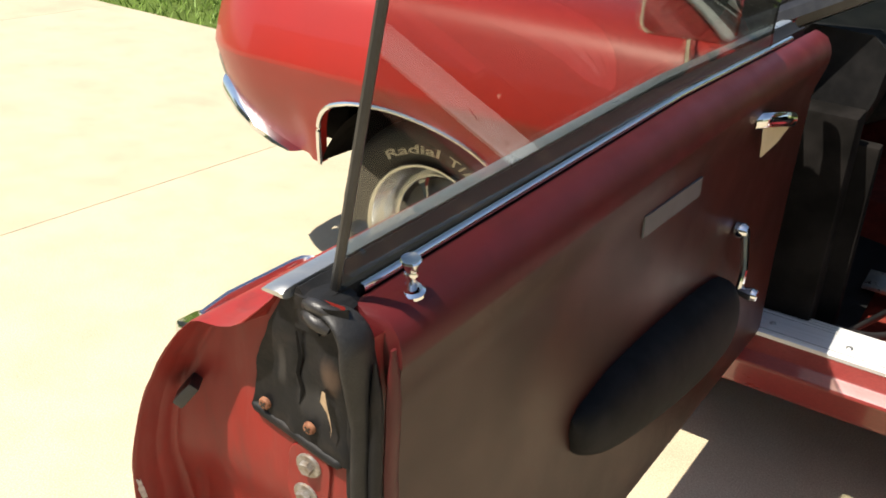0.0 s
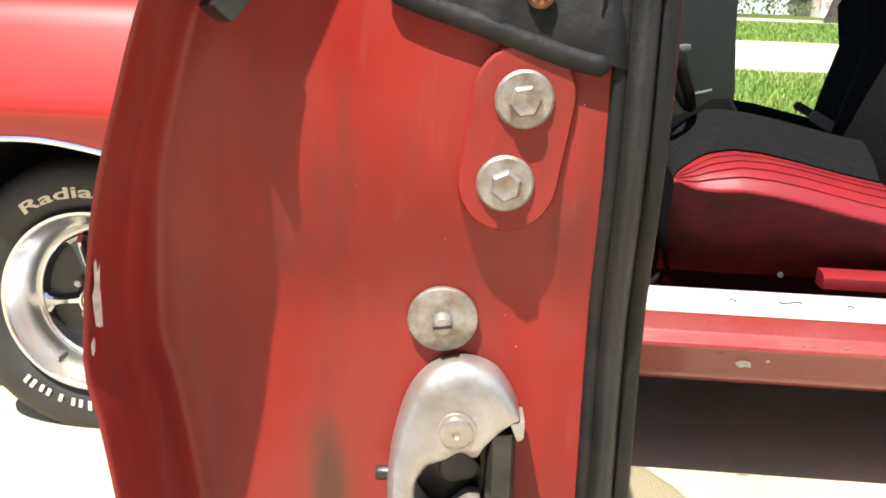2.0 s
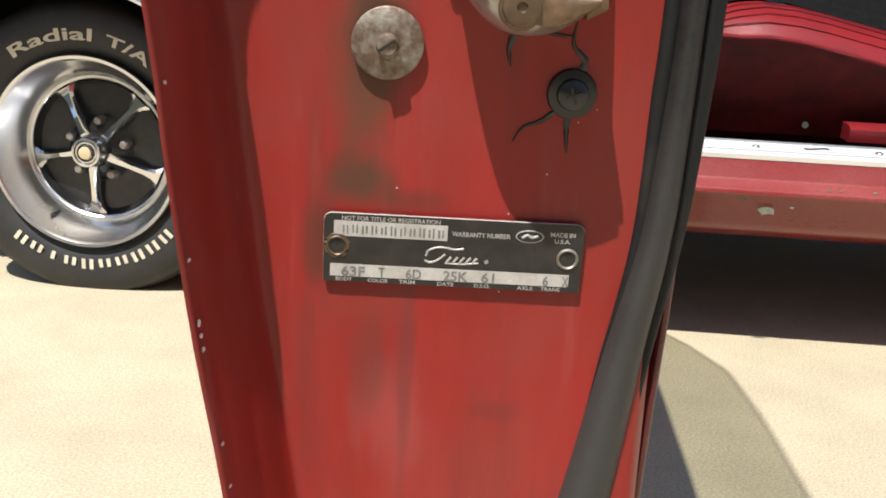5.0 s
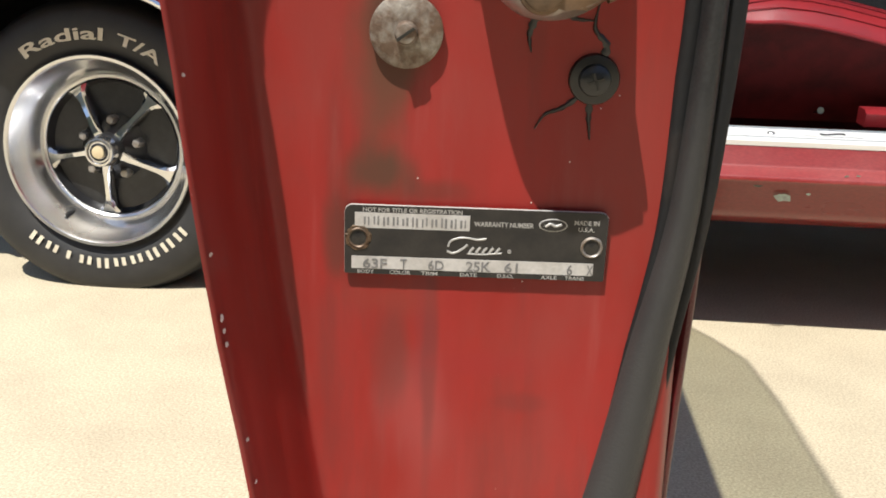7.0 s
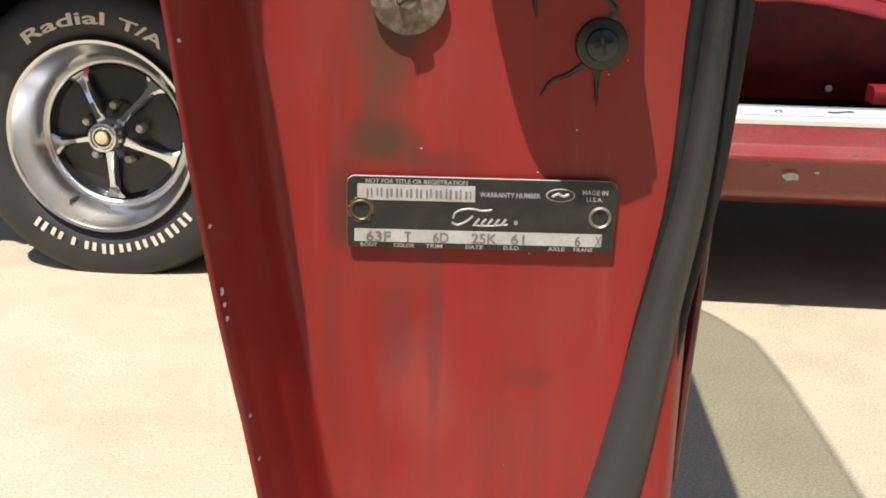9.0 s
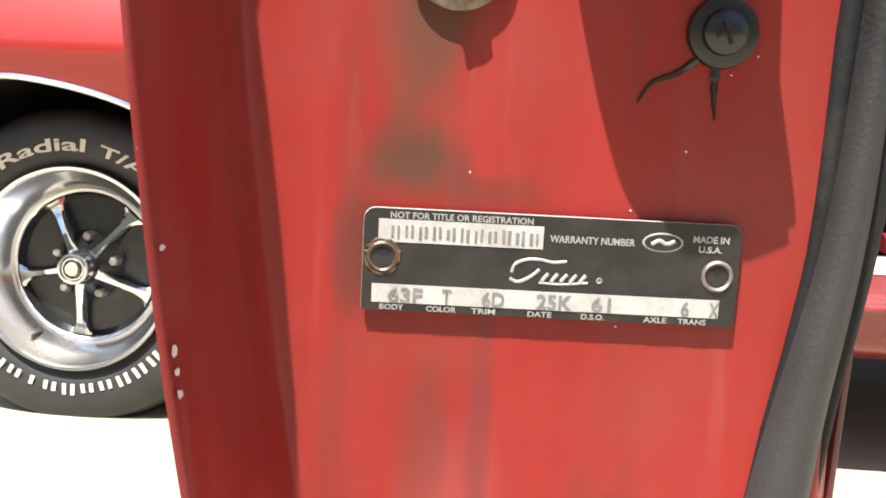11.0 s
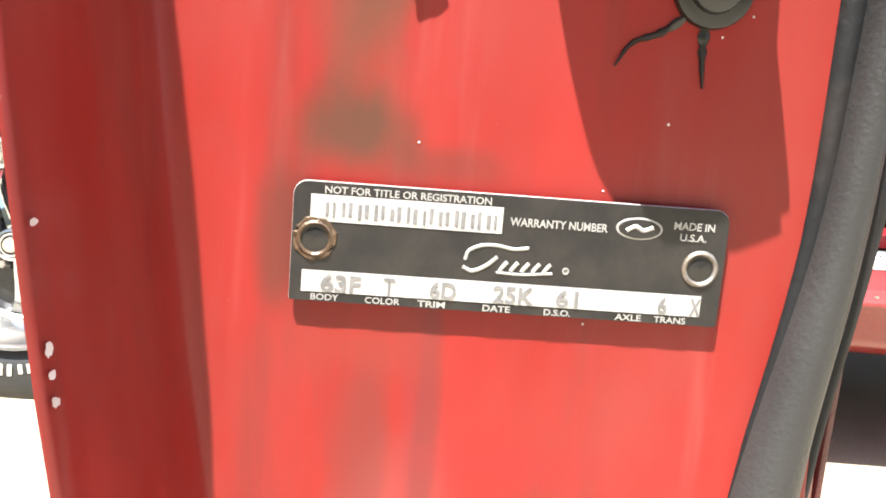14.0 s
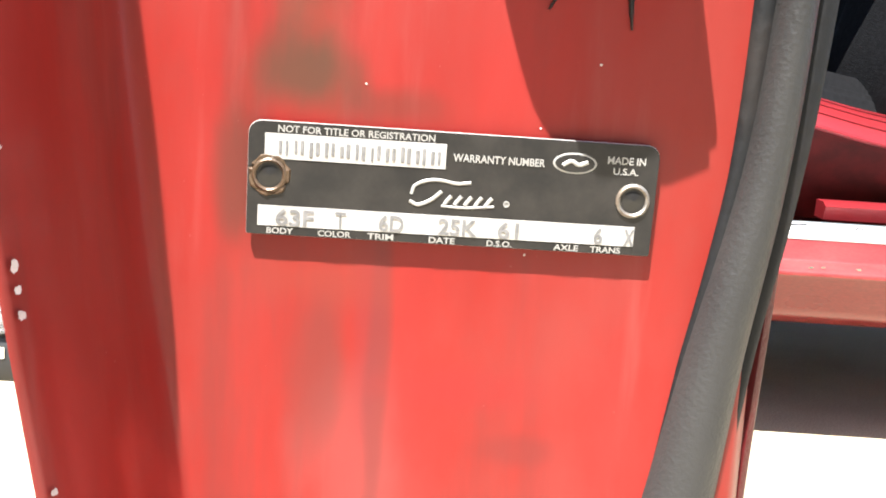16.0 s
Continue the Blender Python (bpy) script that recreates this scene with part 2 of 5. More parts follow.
def weathered(mat, coats):
    """Lays patchy, vertically drawn films of dust and wear over a paint: scale, stretch, from, to, colour, strength."""
    nt = mat.node_tree
    n, link = nt.nodes, nt.links.new
    b = n["Principled BSDF"]
    base = b.inputs["Base Color"].links[0].from_socket
    at = n.new("ShaderNodeTexCoord")
    for scale, drawn, low, high, color, strength in coats:
        mp = n.new("ShaderNodeMapping")
        mp.inputs["Scale"].default_value = (1.0, 1.0, drawn)
        mp.inputs["Location"].default_value = (scale * 0.37, 0, scale * 0.11)
        film = n.new("ShaderNodeTexNoise")
        film.inputs["Scale"].default_value = scale
        film.inputs["Detail"].default_value = 7
        film.inputs["Roughness"].default_value = 0.62
        ramp = n.new("ShaderNodeMapRange")
        ramp.interpolation_type = "SMOOTHSTEP"
        ramp.inputs["From Min"].default_value, ramp.inputs["From Max"].default_value = low, high
        ramp.inputs["To Max"].default_value = strength
        mix = n.new("ShaderNodeMix")
        mix.data_type = "RGBA"
        mix.inputs["B"].default_value = (*color, 1)
        link(at.outputs["Object"], mp.inputs["Vector"])
        link(mp.outputs[0], film.inputs["Vector"])
        link(film.outputs["Fac"], ramp.inputs["Value"])
        link(ramp.outputs[0], mix.inputs["Factor"])
        link(base, mix.inputs["A"])
        base = mix.outputs["Result"]
    link(base, b.inputs["Base Color"])


GRIME = (0.055, 0.028, 0.018)
weathered(JAMB_PAINT, [(16, 0.5, 0.38, 0.66, (0.212, 0.034, 0.027), 0.6), (34, 0.12, 0.50, 0.72, (0.13, 0.024, 0.019), 0.6),
                       (60, 0.10, 0.56, 0.72, (0.25, 0.065, 0.055), 0.28), (420, 0.8, 0.70, 0.76, (0.36, 0.20, 0.18), 0.5)])
# the first spot is a pale reflection painted in; the rest are stains
stains_and_sheen(JAMB_PAINT, [(0.800, 0.445, 0.022, 0.035, (0.27, 0.07, 0.063), 0.35), (0.789, 0.48, 0.010, 0.045, (0.10, 0.030, 0.024), 0.5), (0.806, 0.47, 0.004, 0.07, (0.10, 0.026, 0.022), 0.5),
                     (0.848, 0.452, 0.016, 0.006, (0.13, 0.022, 0.018), 0.45), (0.786, 0.635, 0.018, 0.075, (0.085, 0.045, 0.026), 0.55)])
stains_and_sheen(JAMB_PAINT, [(0.787, 0.610, 0.013, 0.07, (0.07, 0.04, 0.022), 0.6), (0.783, 0.556, 0.024, 0.016, (0.062, 0.034, 0.020), 0.85), (0.806, 0.549, 0.02, 0.008, GRIME, 0.45),
                     (0.766, 0.53, 0.008, 0.03, GRIME, 0.6), (0.803, 0.495, 0.006, 0.05, (0.15, 0.024, 0.024), 0.4), (0.835, 0.47, 0.03, 0.008, (0.22, 0.016, 0.015), 0.5),
                     (0.80, 0.70, 0.012, 0.05, (0.22, 0.03, 0.02), 0.5), (0.787, 0.65, 0.01, 0.04, GRIME, 0.45), (0.785, 0.50, 0.03, 0.012, (0.20, 0.03, 0.02), 0.5)])


stains_and_sheen(SEAL, [(0.90, 0.43, 0.10, 0.16, (0.037, 0.035, 0.033), 0.85), (0.905, 0.56, 0.03, 0.06, (0.035, 0.033, 0.031), 0.5)])


stains_and_sheen(LATCH, [(0.862, 0.634, 0.034, 0.016, (0.11, 0.065, 0.035), 0.95), (0.838, 0.653, 0.008, 0.022, (0.05, 0.038, 0.028), 0.8), (0.851, 0.731, 0.03, 0.006, (0.22, 0.12, 0.07), 0.6), (0.878, 0.712, 0.012, 0.012, (0.16, 0.10, 0.06), 0.7),
                (0.853, 0.686, 0.012, 0.004, (0.10, 0.06, 0.035), 0.6)])


def tinted_glass(name, tint, gloss=0.02):
    """Clear tinted pane: see-through, with a mirror gloss that grows at a slant."""
    m = bpy.data.materials.new(name)
    m.use_nodes = True
    n, link = m.node_tree.nodes, m.node_tree.links.new
    n.remove(n["Principled BSDF"])
    clear, shine, mix, fr = n.new("ShaderNodeBsdfTransparent"), n.new("ShaderNodeBsdfGlossy"), n.new("ShaderNodeMixShader"), n.new("ShaderNodeFresnel")
    clear.inputs["Color"].default_value = (*tint, 1)
    shine.inputs["Roughness"].default_value = gloss
    fr.inputs["IOR"].default_value = 1.5
    link(fr.outputs[0], mix.inputs[0])
    link(clear.outputs[0], mix.inputs[1])
    link(shine.outputs[0], mix.inputs[2])
    link(mix.outputs[0], n["Material Output"].inputs["Surface"])
    return m


GLASS = tinted_glass("tinted_door_glass", (0.79, 0.80, 0.745))
SCREEN = tinted_glass("tinted_windscreen_glass", (0.42, 0.46, 0.40))
MIRROR = material("mirror_glass", (0.75, 0.76, 0.77), 0.02, 1.0, (0.7, 0.7, 0.7), 30, 0.4)
PLATE_BLACK = material("black_anodised_plate", (0.018, 0.017, 0.017), 0.38, 0.3, (0.04, 0.035, 0.03), 90, 0.7, rough_vary=0.1, fine=0.15, bump_scale=700)
PLATE_SILVER = material("bare_stamped_aluminium", (0.52, 0.50, 0.475), 0.5, 0.3, (0.38, 0.35, 0.31), 80, 0.7, rough_vary=0.1, fine=0.15, bump_scale=600)
STAMP = material("stamped_shadow", (0.15, 0.145, 0.14), 0.6, 0.2, (0.26, 0.25, 0.24), 400, 0.6)
OLD_WASHER = material("pitted_washer_steel", (0.30, 0.265, 0.22), 0.55, 0.5, (0.13, 0.075, 0.045), 130, 0.85, low=0.42, high=0.62, bump=0.0004, bump_scale=420, fine=0.3)
PALE_INK = material("pale_plate_lettering", (0.34, 0.33, 0.31), 0.5, 0.3, (0.4, 0.38, 0.35), 300, 0.7)
BLACK_GREASE = material("black_grease", (0.012, 0.011, 0.010), 0.3, 0, (0.025, 0.022, 0.02), 90, 0.5)
PRIMER = material("chipped_primer", (0.66, 0.60, 0.56), 0.7, 0, (0.4, 0.33, 0.3), 200, 0.8)
ROCKER_CHIP = material("grey_green_chip", (0.17, 0.18, 0.13), 0.7, 0, (0.10, 0.09, 0.07), 150, 0.8)
TORN = material("torn_backing_card", (0.42, 0.30, 0.18), 0.85, 0, (0.25, 0.17, 0.1), 120, 0.8)
RED_PLASTIC = material("red_plastic", (0.55, 0.02, 0.015), 0.4, 0, (0.45, 0.02, 0.015), 30, 0.5)
GREY_PLASTIC = material("grey_plastic", (0.11, 0.11, 0.11), 0.45, 0, (0.08, 0.08, 0.08), 30, 0.5)
CREAM = material("cream_plastic", (0.55, 0.45, 0.28), 0.5, 0, (0.45, 0.36, 0.2), 40, 0.5)
DARK_DOOR = material("dark_olive_vinyl", (0.010, 0.010, 0.0085), 0.5, 0, (0.016, 0.015, 0.012), 6, 0.8, bump=0.0003, bump_scale=500)
BARK = material("tree_bark", (0.035, 0.03, 0.026), 0.9, 0, (0.06, 0.05, 0.04), 6, 0.8, bump=0.02, bump_scale=18)
GRASS = material("grass_blades", (0.115, 0.205, 0.028), 0.6, 0, (0.18, 0.25, 0.05), 0.9, 1.0, low=0.35, high=0.65, spec=0.3)
LEAF = material("far_leaves", (0.055, 0.095, 0.02), 0.6, 0, (0.12, 0.16, 0.04), 0.7, 1.0, low=0.4, high=0.6, spec=0.3)
WHITE_PAINT = material("white_painted_wood", (0.75, 0.74, 0.70), 0.5, 0, (0.6, 0.58, 0.54), 3, 0.7)
FAR_STONE = material("far_house_wall", (0.35, 0.30, 0.24), 0.8, 0, (0.25, 0.21, 0.17), 2, 0.7)


# ---- ground ----
def rise(y):
    """The ground climbs gently beyond the far side of the car."""
    return 0.0 if y < 2.2 else 0.055 * (y - 2.2) if y < 62 else 0.055 * 59.8


bm = bmesh.new()
xs = [-900, -60, -20, -8, -4, -1.39, 3, 8, 20, 60, 900]
ys = [-900, -60, -20, -6, -3, 0, 2.2, 5, 10, 14, 30, 62, 900]
grid(bm, [[(x, y, rise(y) - 0.03) for x in xs] for y in ys])
tagged(part("ground", bm, SOIL, label="green lawn ground rising gently to the distance"), kind="structure")


def slab(x0, x1, y0, y1):
    bm = bmesh.new()
    box(bm, (x0, y0, -0.12), (x1, y1, 0.0))
    return part("slab", bm, CONCRETE, pavement, bevel=0.0015)


pavement = tagged(new("pavement"), "pale sunlit concrete driveway with straight joints", "driveway", kind="structure")
for x0, x1 in ((-7.0, -4.2), (-4.197, -1.392), (-1.389, 3.4), (3.403, 7.0)):
    for y0, y1 in ((-6.0, -2.4), (-2.392, 2.3)):
        slab(x0, x1, y0, y1)


def sloping_strip(name, y0, y1, label):
    bm = bmesh.new()
    solid(bm, [[(x, y0, rise(y0) + 0.02), (x, y1, rise(y1) + 0.02), (x, y1, rise(y1) - 0.1), (x, y0, rise(y0) - 0.1)] for x in (-60, -20, 0, 20, 60)])
    return tagged(part(name, bm, CONCRETE, None, label), kind="structure")


sloping_strip("road", 12.8, 22.5, "pale concrete road in full sun beyond the lawn")
sloping_strip("far_pavement", 42.5, 47.5, "thin pale strip of far pavement")


def grass_patch(name, count, x0, x1, y0, y1, tall):
    """Blades of grass as one sheet of thin triangles."""
    rng = np.random.default_rng(7)
    x, y = rng.uniform(x0, x1, count), rng.uniform(y0, y1, count)
    base = np.stack([x, y, np.array([rise(v) for v in y]) - 0.03], 1)
    turn, h = rng.uniform(0, 6.28, count), tall * rng.uniform(0.5, 1.3, count)
    side = np.stack([np.cos(turn), np.sin(turn), 0 * turn], 1) * (0.004 + 0.0006 * np.maximum(y, 0)[:, None])
    lean = np.stack([rng.normal(0, 0.35, count), rng.normal(0, 0.35, count), np.ones(count)], 1) * h[:, None]
    v = np.stack([base - side, base + side, base + lean * 0.6 + side * 0.7, base + lean], 1).reshape(-1, 3)
    f = [(4 * k, 4 * k + 1, 4 * k + 2, 4 * k + 3) for k in range(count)]
    mesh = bpy.data.meshes.new(name)
    mesh.from_pydata(v.tolist(), [], f)
    mesh.materials.append(GRASS)
    return tagged(new(name, mesh), "bright green mown grass blades on the lawn", "grass", kind="stuff")


grass_patch("grass", 60000, 0.6, 10.0, 2.32, 12.9, 0.075)
grass_patch("grass", 20000, -9.0, 0.6, 2.32, 6.5, 0.07)
grass_patch("grass", 26000, 2.0, 24.0, 22.4, 42.0, 0.10)


def leaf_clump(bm, rng, at, radius, count, size):
    for _ in range(count):
        d = rng.normal(0, 1, 3)
        p = Vector(at) + Vector(d / np.linalg.norm(d) * rng.uniform(0.5, 1.0) * np.array(radius))
        q = Matrix.LocRotScale(p, Euler(rng.uniform(0, 6.28, 3)), Vector((size, size, size)) * rng.uniform(0.6, 1.4))
        bm.faces.new([bm.verts.new(q @ Vector(c)) for c in ((-0.5, 0, 0), (0, -0.3, 0.1), (0.5, 0, 0), (0, 0.3, 0.1))])


def tree(x, y, girth, tall, seed):
    rng = np.random.default_rng(seed)
    thing = empty("tree", "tall shade tree with a dark bare trunk", "tree", (x, y, rise(y)))
    tagged(thing, group="trees beyond the road")
    bm = bmesh.new()
    trunk = [(0.1 * math.sin(k), 0.08 * math.cos(2 * k), tall * k / 7 - 0.1) for k in range(8)]
    tube(bm, trunk, [girth * (1.35 if k == 0 else 1 - 0.08 * k) for k in range(8)], 12)
    for k in range(6):
        a = 1.05 * k
        tube(bm, [(0, 0, tall * (0.5 + 0.06 * k)), (1.2 * math.cos(a), 1.2 * math.sin(a), tall * (0.68 + 0.06 * k)), (2.6 * math.cos(a), 2.6 * math.sin(a), tall * (0.8 + 0.06 * k))], [girth * 0.4, girth * 0.25, girth * 0.08], 7)
    part("trunk", bm, BARK, thing)
    bm = bmesh.new()
    for k in range(26):
        a, r = rng.uniform(0, 6.28), rng.uniform(0.3, 3.2)
        leaf_clump(bm, rng, (r * math.cos(a), r * math.sin(a), tall * rng.uniform(0.72, 1.25)), (0.9, 0.9, 0.6), 60, 0.28)
    part("crown", bm, LEAF, thing, smooth=False)


def bush(x, y, r, tall, seed):
    rng = np.random.default_rng(seed)
    bm = bmesh.new()
    for k in range(14):
        leaf_clump(bm, rng, (rng.uniform(-r, r), rng.uniform(-r * 0.5, r * 0.5), tall * rng.uniform(0.1, 0.9)), (r * 0.45, r * 0.45, tall * 0.3), 55, 0.22)
    ob = part("bush", bm, LEAF, None, "leafy green shrub in the far shade", smooth=False)
    ob.location = (x, y, rise(y))
    tagged(ob, category="bush", group="far shrubs")


tree(15.2, 43.5, 0.52, 7.5, 3)
tree(10.6, 52.0, 0.35, 8, 4)
tree(4.0, 56.0, 0.4, 8, 5)
tree(21.5, 55.0, 0.4, 8, 6)
for k, (x, y, r, h) in enumerate(((2, 60, 2.5, 3.2), (6.5, 61, 2.6, 2.6), (10, 59, 2.4, 3.0), (13, 60, 2.6, 2.4), (16, 61, 2.4, 3.4), (19.5, 60, 2.6, 2.8), (24, 62, 2.8, 3.2), (28, 60, 2.8, 3.6), (-3, 61, 2.8, 3.4), (8.5, 66, 4, 6.5), (14.5, 67, 4, 6.8),
                                  (21, 67, 4.5, 7), (28, 68, 4.5, 7), (2, 67, 4.5, 7))):
    bush(x, y, r, h, 20 + k)

house = empty("house", "far pale house with a white porch rail", "house", (21.0, 57.0, rise(57)))
bm = bmesh.new()
box(bm, (-2.6, 2, 0), (4.5, 7, 3.0))
part("wall", bm, FAR_STONE, house)
bm = bmesh.new()
solid(bm, [[(x, 1.4, 2.9), (x, 4.5, 4.6), (x, 7.6, 2.9)] for x in (-3.0, 4.9)])
part("roof", bm, BARK, house)
bm = bmesh.new()
box(bm, (-2.4, 0.6, 0.0), (4.3, 2, 0.5))
part("porch", bm, WHITE_PAINT, house)
for z in (0.95, 1.45):
    bm = bmesh.new()
    box(bm, (-2.4, 0.65, z), (4.3, 0.75, z + 0.1))
    part("rail", bm, WHITE_PAINT, house)
for k in range(6):
    bm = bmesh.new()
    box(bm, (-2.4 + 1.32 * k, 0.62, 0.45), (-2.28 + 1.32 * k, 0.76, 1.6 if k % 3 else 2.95))
    part("post", bm, WHITE_PAINT, house)


# an unseen wall added behind the driveway to cut low sky light and reflections
bm = bmesh.new()
box(bm, (-16, -10.4, -0.1), (16, -10, 4.6))
tagged(part("wall_south", bm, FAR_STONE, None, "added unseen stone-coloured wall that blocks low sky light"), kind="structure")


# ---- the car: its front points to -x, its driver's side faces -y ----
car = empty("car", "red classic two-door car with its doors open", "car")


def side_y(z):
    """How far the body's side stands out at a height."""
    return lerp([(0.22, 0.06), (0.33, 0.005), (0.5, -0.048), (0.62, -0.092), (0.68, -0.115), (0.695, -0.119), (0.71, -0.117), (0.76, -0.104), (0.83, -0.080), (0.88, -0.058),
                 (0.91, -0.036), (0.93, -0.008), (0.945, 0.04), (0.96, 0.14), (0.975, 0.4), (0.985, 0.85)], z)


ARCH_X = -0.03
OPENING = [(-0.372, 0.41), (-0.369, 0.43), (-0.362, 0.47), (-0.350, 0.52), (-0.330, 0.568), (-0.30, 0.600), (-0.25, 0.624), (-0.18, 0.639), (-0.08, 0.645), (0.0, 0.637), (0.08, 0.620), (0.15, 0.595), (0.21, 0.555),
           (0.26, 0.50), (0.29, 0.44), (0.305, 0.38), (0.312, 0.30)]


def arch(x):
    """The fender's lower edge, with the wheel opening."""
    if x <= -0.372:
        return lerp([(-0.80, 0.565), (-0.754, 0.543), (-0.60, 0.474), (-0.48, 0.428), (-0.372, 0.41)], x)
    return max(0.30, lerp(OPENING, x)) if x < 0.312 else 0.30


def nose_y(x, z):
    """The fender's side near the front corner, where it turns inwards."""
    return side_y(z) + 1.5 * max(0.0, -0.52 - x) ** 2 + (0.12 * max(0, 0.6 - z) if x < -0.4 else 0)


bm = bmesh.new()
rows = []
for x in sorted(set(steps(-0.80, 0.80, 49) + [x for x, _ in OPENING] + steps(-0.35, 0.30, 40))):
    low = arch(x)
    front = max(0.0, -0.52 - x)
    tuck = 1.5 * front ** 2
    zs = steps(low, 0.69, 8)[:-1] + [0.69, 0.695, 0.71, 0.735, 0.76, 0.79, 0.83, 0.86, 0.88, 0.90, 0.92, 0.945, 0.96, 0.975, 0.985]
    row = [(x, side_y(low) + 0.03 + tuck, low + 0.003)] + [(x - 0.0, side_y(z) + tuck + (0.12 * max(0, 0.6 - z) if x < -0.4 else 0), z - 0.04 * front) for z in zs]
    rows.append(row)
grid(bm, rows)
part("fender", bm, PAINT, car, "glossy red front fender with a body crease")

bm = bmesh.new()
lip = [(x, side_y(z) - 0.004, z) for x, z in ((p.x, p.y) for p in smooth_curve([(x, z, 0) for x, z in OPENING], 4))]
tube(bm, lip, 0.007, 8)
part("wheel_arch_trim", bm, CHROME, car, "bright chrome wheel opening moulding")

# wheel house, underbody
bm = bmesh.new()
rows = [[(ARCH_X + 0.36 * math.cos(a), y, 0.30 + 0.36 * math.sin(a)) for a in steps(0, math.pi - 0.33, 20)] for y in (-0.02, 0.45)]
grid(bm, rows)
bm.faces.new([bm.verts.new((ARCH_X + 0.36 * math.cos(a), 0.45, 0.30 + 0.36 * math.sin(a))) for a in steps(0, math.pi - 0.33, 20)])
part("wheel_house", bm, DARK, car)

# hood, cowl, roof and far side
bm = bmesh.new()
grid(bm, [[(x, y, 0.985 + 0.02 * math.sin((y - 0.85) * 3.14 / 0.9 + 1.57) - 0.06 * max(0, -0.4 - x)) for y in steps(0.85, 0.95, 2)] for x in (-0.8, 0.8)])
grid(bm, [[(x, 1.7 + 0.12 - side_y(z) - 0.0, z) for z in (0.985, 0.945, 0.88, 0.76, 0.7, 0.5, 0.33)] for x in (-0.8, 0.7)])
part("hood", bm, PAINT, car)
bm = bmesh.new()
box(bm, (-0.60, 0.10, 0.44), (-0.375, 1.6, 0.56))
box(bm, (-0.36, 0.45, 0.24), (0.60, 1.25, 0.42))
part("underbody", bm, DARK, car)


# ---- wheel ----
def wheel_at(x, y, z):
    wheel = new("wheel")
    wheel.parent = car
    wheel.location = (x, y, z)
    m = pose(0, 0, 0, 90, 0, 0)  # local z points to -y, out of the car
    bm = bmesh.new()
    prof = [(0.19, -0.19), (0.24, -0.205), (0.285, -0.20), (0.308, -0.175), (0.313, -0.14), (0.313, -0.06), (0.308, -0.03), (0.296, -0.008), (0.28, 0.0),
            (0.262, 0.004), (0.24, 0.004), (0.222, 0.0), (0.208, -0.006), (0.196, -0.012), (0.19, -0.02)]
    grid(bm, [[m @ Vector((r * math.cos(a), r * math.sin(a), h)) for a in (2 * math.pi * k / 72 for k in range(72))] for r, h in prof], loop=True)
    part("tyre", bm, TYRE, wheel, "black radial tyre with raised white lettering")
    bm = bmesh.new()
    prof = [(0.184, -0.03), (0.192, -0.008), (0.1965, 0.0), (0.198, 0.004), (0.196, 0.007), (0.190, 0.006), (0.185, 0.0), (0.183, -0.012), (0.170, -0.024),
            (0.160, -0.055), (0.152, -0.07), (0.148, -0.066), (0.145, -0.068), (0.140, -0.078)]
    rows = [[m @ Vector((r * math.cos(a), r * math.sin(a), h)) for a in (2 * math.pi * k / 72 for k in range(72))] for r, h in prof]
    grid(bm, rows, loop=True)
    part("rim", bm, RIM_METAL, wheel, "polished steel outer rim")
    bm = bmesh.new()
    prof = [(0.142, -0.070), (0.134, -0.088), (0.07, -0.085), (0.05, -0.062), (0.036, -0.05), (0.033, -0.03), (0.0, -0.03)]
    grid(bm, [[m @ Vector((r * math.cos(a), r * math.sin(a), h)) for a in (2 * math.pi * k / 48 for k in range(48))] for r, h in prof], loop=True)
    part("wheel_center", bm, BLACK_PAINT, wheel, "black painted wheel centre")
    for k in range(5):
        a = radians(120 - 72 * k)
        bm = bmesh.new()
        rows = []
        for r, w, h in ((0.030, 0.013, -0.040), (0.05, 0.009, -0.040), (0.08, 0.0075, -0.050), (0.11, 0.009, -0.060), (0.128, 0.015, -0.064), (0.140, 0.026, -0.068)):
            rows.append([m @ Matrix.Rotation(a, 4, "Z") @ Vector(p) for p in ((r, -w, h - 0.02), (r, -w, h - 0.006), (r, -w * 0.55, h), (r, w * 0.55, h), (r, w, h - 0.006), (r, w, h - 0.02))])
        solid(bm, rows)
        part("spoke", bm, CHROME, wheel, "chromed tapered spoke")
        bm = bmesh.new()
        n = m @ Matrix.Rotation(a - radians(36), 4, "Z") @ Matrix.Translation((0.06, 0, -0.078))
        lathe(bm, [(0.011, 0), (0.011, 0.018), (0.008, 0.026), (0.0, 0.028)], n, 6)
        part("lug_nut", bm, ZINC, wheel)
    bm = bmesh.new()
    lathe(bm, [(0.032, -0.04), (0.031, -0.008), (0.029, -0.003), (0.025, -0.002), (0.022, -0.006), (0.013, -0.006), (0.012, -0.002), (0.0, -0.001)], m, 36)
    part("hub_cap", bm, RIM_METAL, wheel, "round metal centre cap")
    bm = bmesh.new()
    lathe(bm, [(0.0125, -0.004), (0.0125, 0.0005), (0.010, 0.0012), (0.0, 0.0012)], m, 28)
    part("cap_disc", bm, CREAM, wheel, "cream centre disc of the cap")
    bm = bmesh.new()
    tube(bm, [m @ Vector((0.0165 * math.cos(a), 0.0165 * math.sin(a), -0.0045)) for a in (2 * math.pi * k / 32 for k in range(32))], 0.0022, 8, closed=True)
    part("cap_ring", bm, BLACK_PAINT, wheel)
    bm = bmesh.new()
    v = m @ Matrix.Rotation(radians(-122), 4, "Z") @ Matrix.Translation((0.165, 0, -0.055))
    lathe(bm, [(0.006, 0), (0.005, 0.03), (0.003, 0.034), (0.0, 0.034)], v, 8)
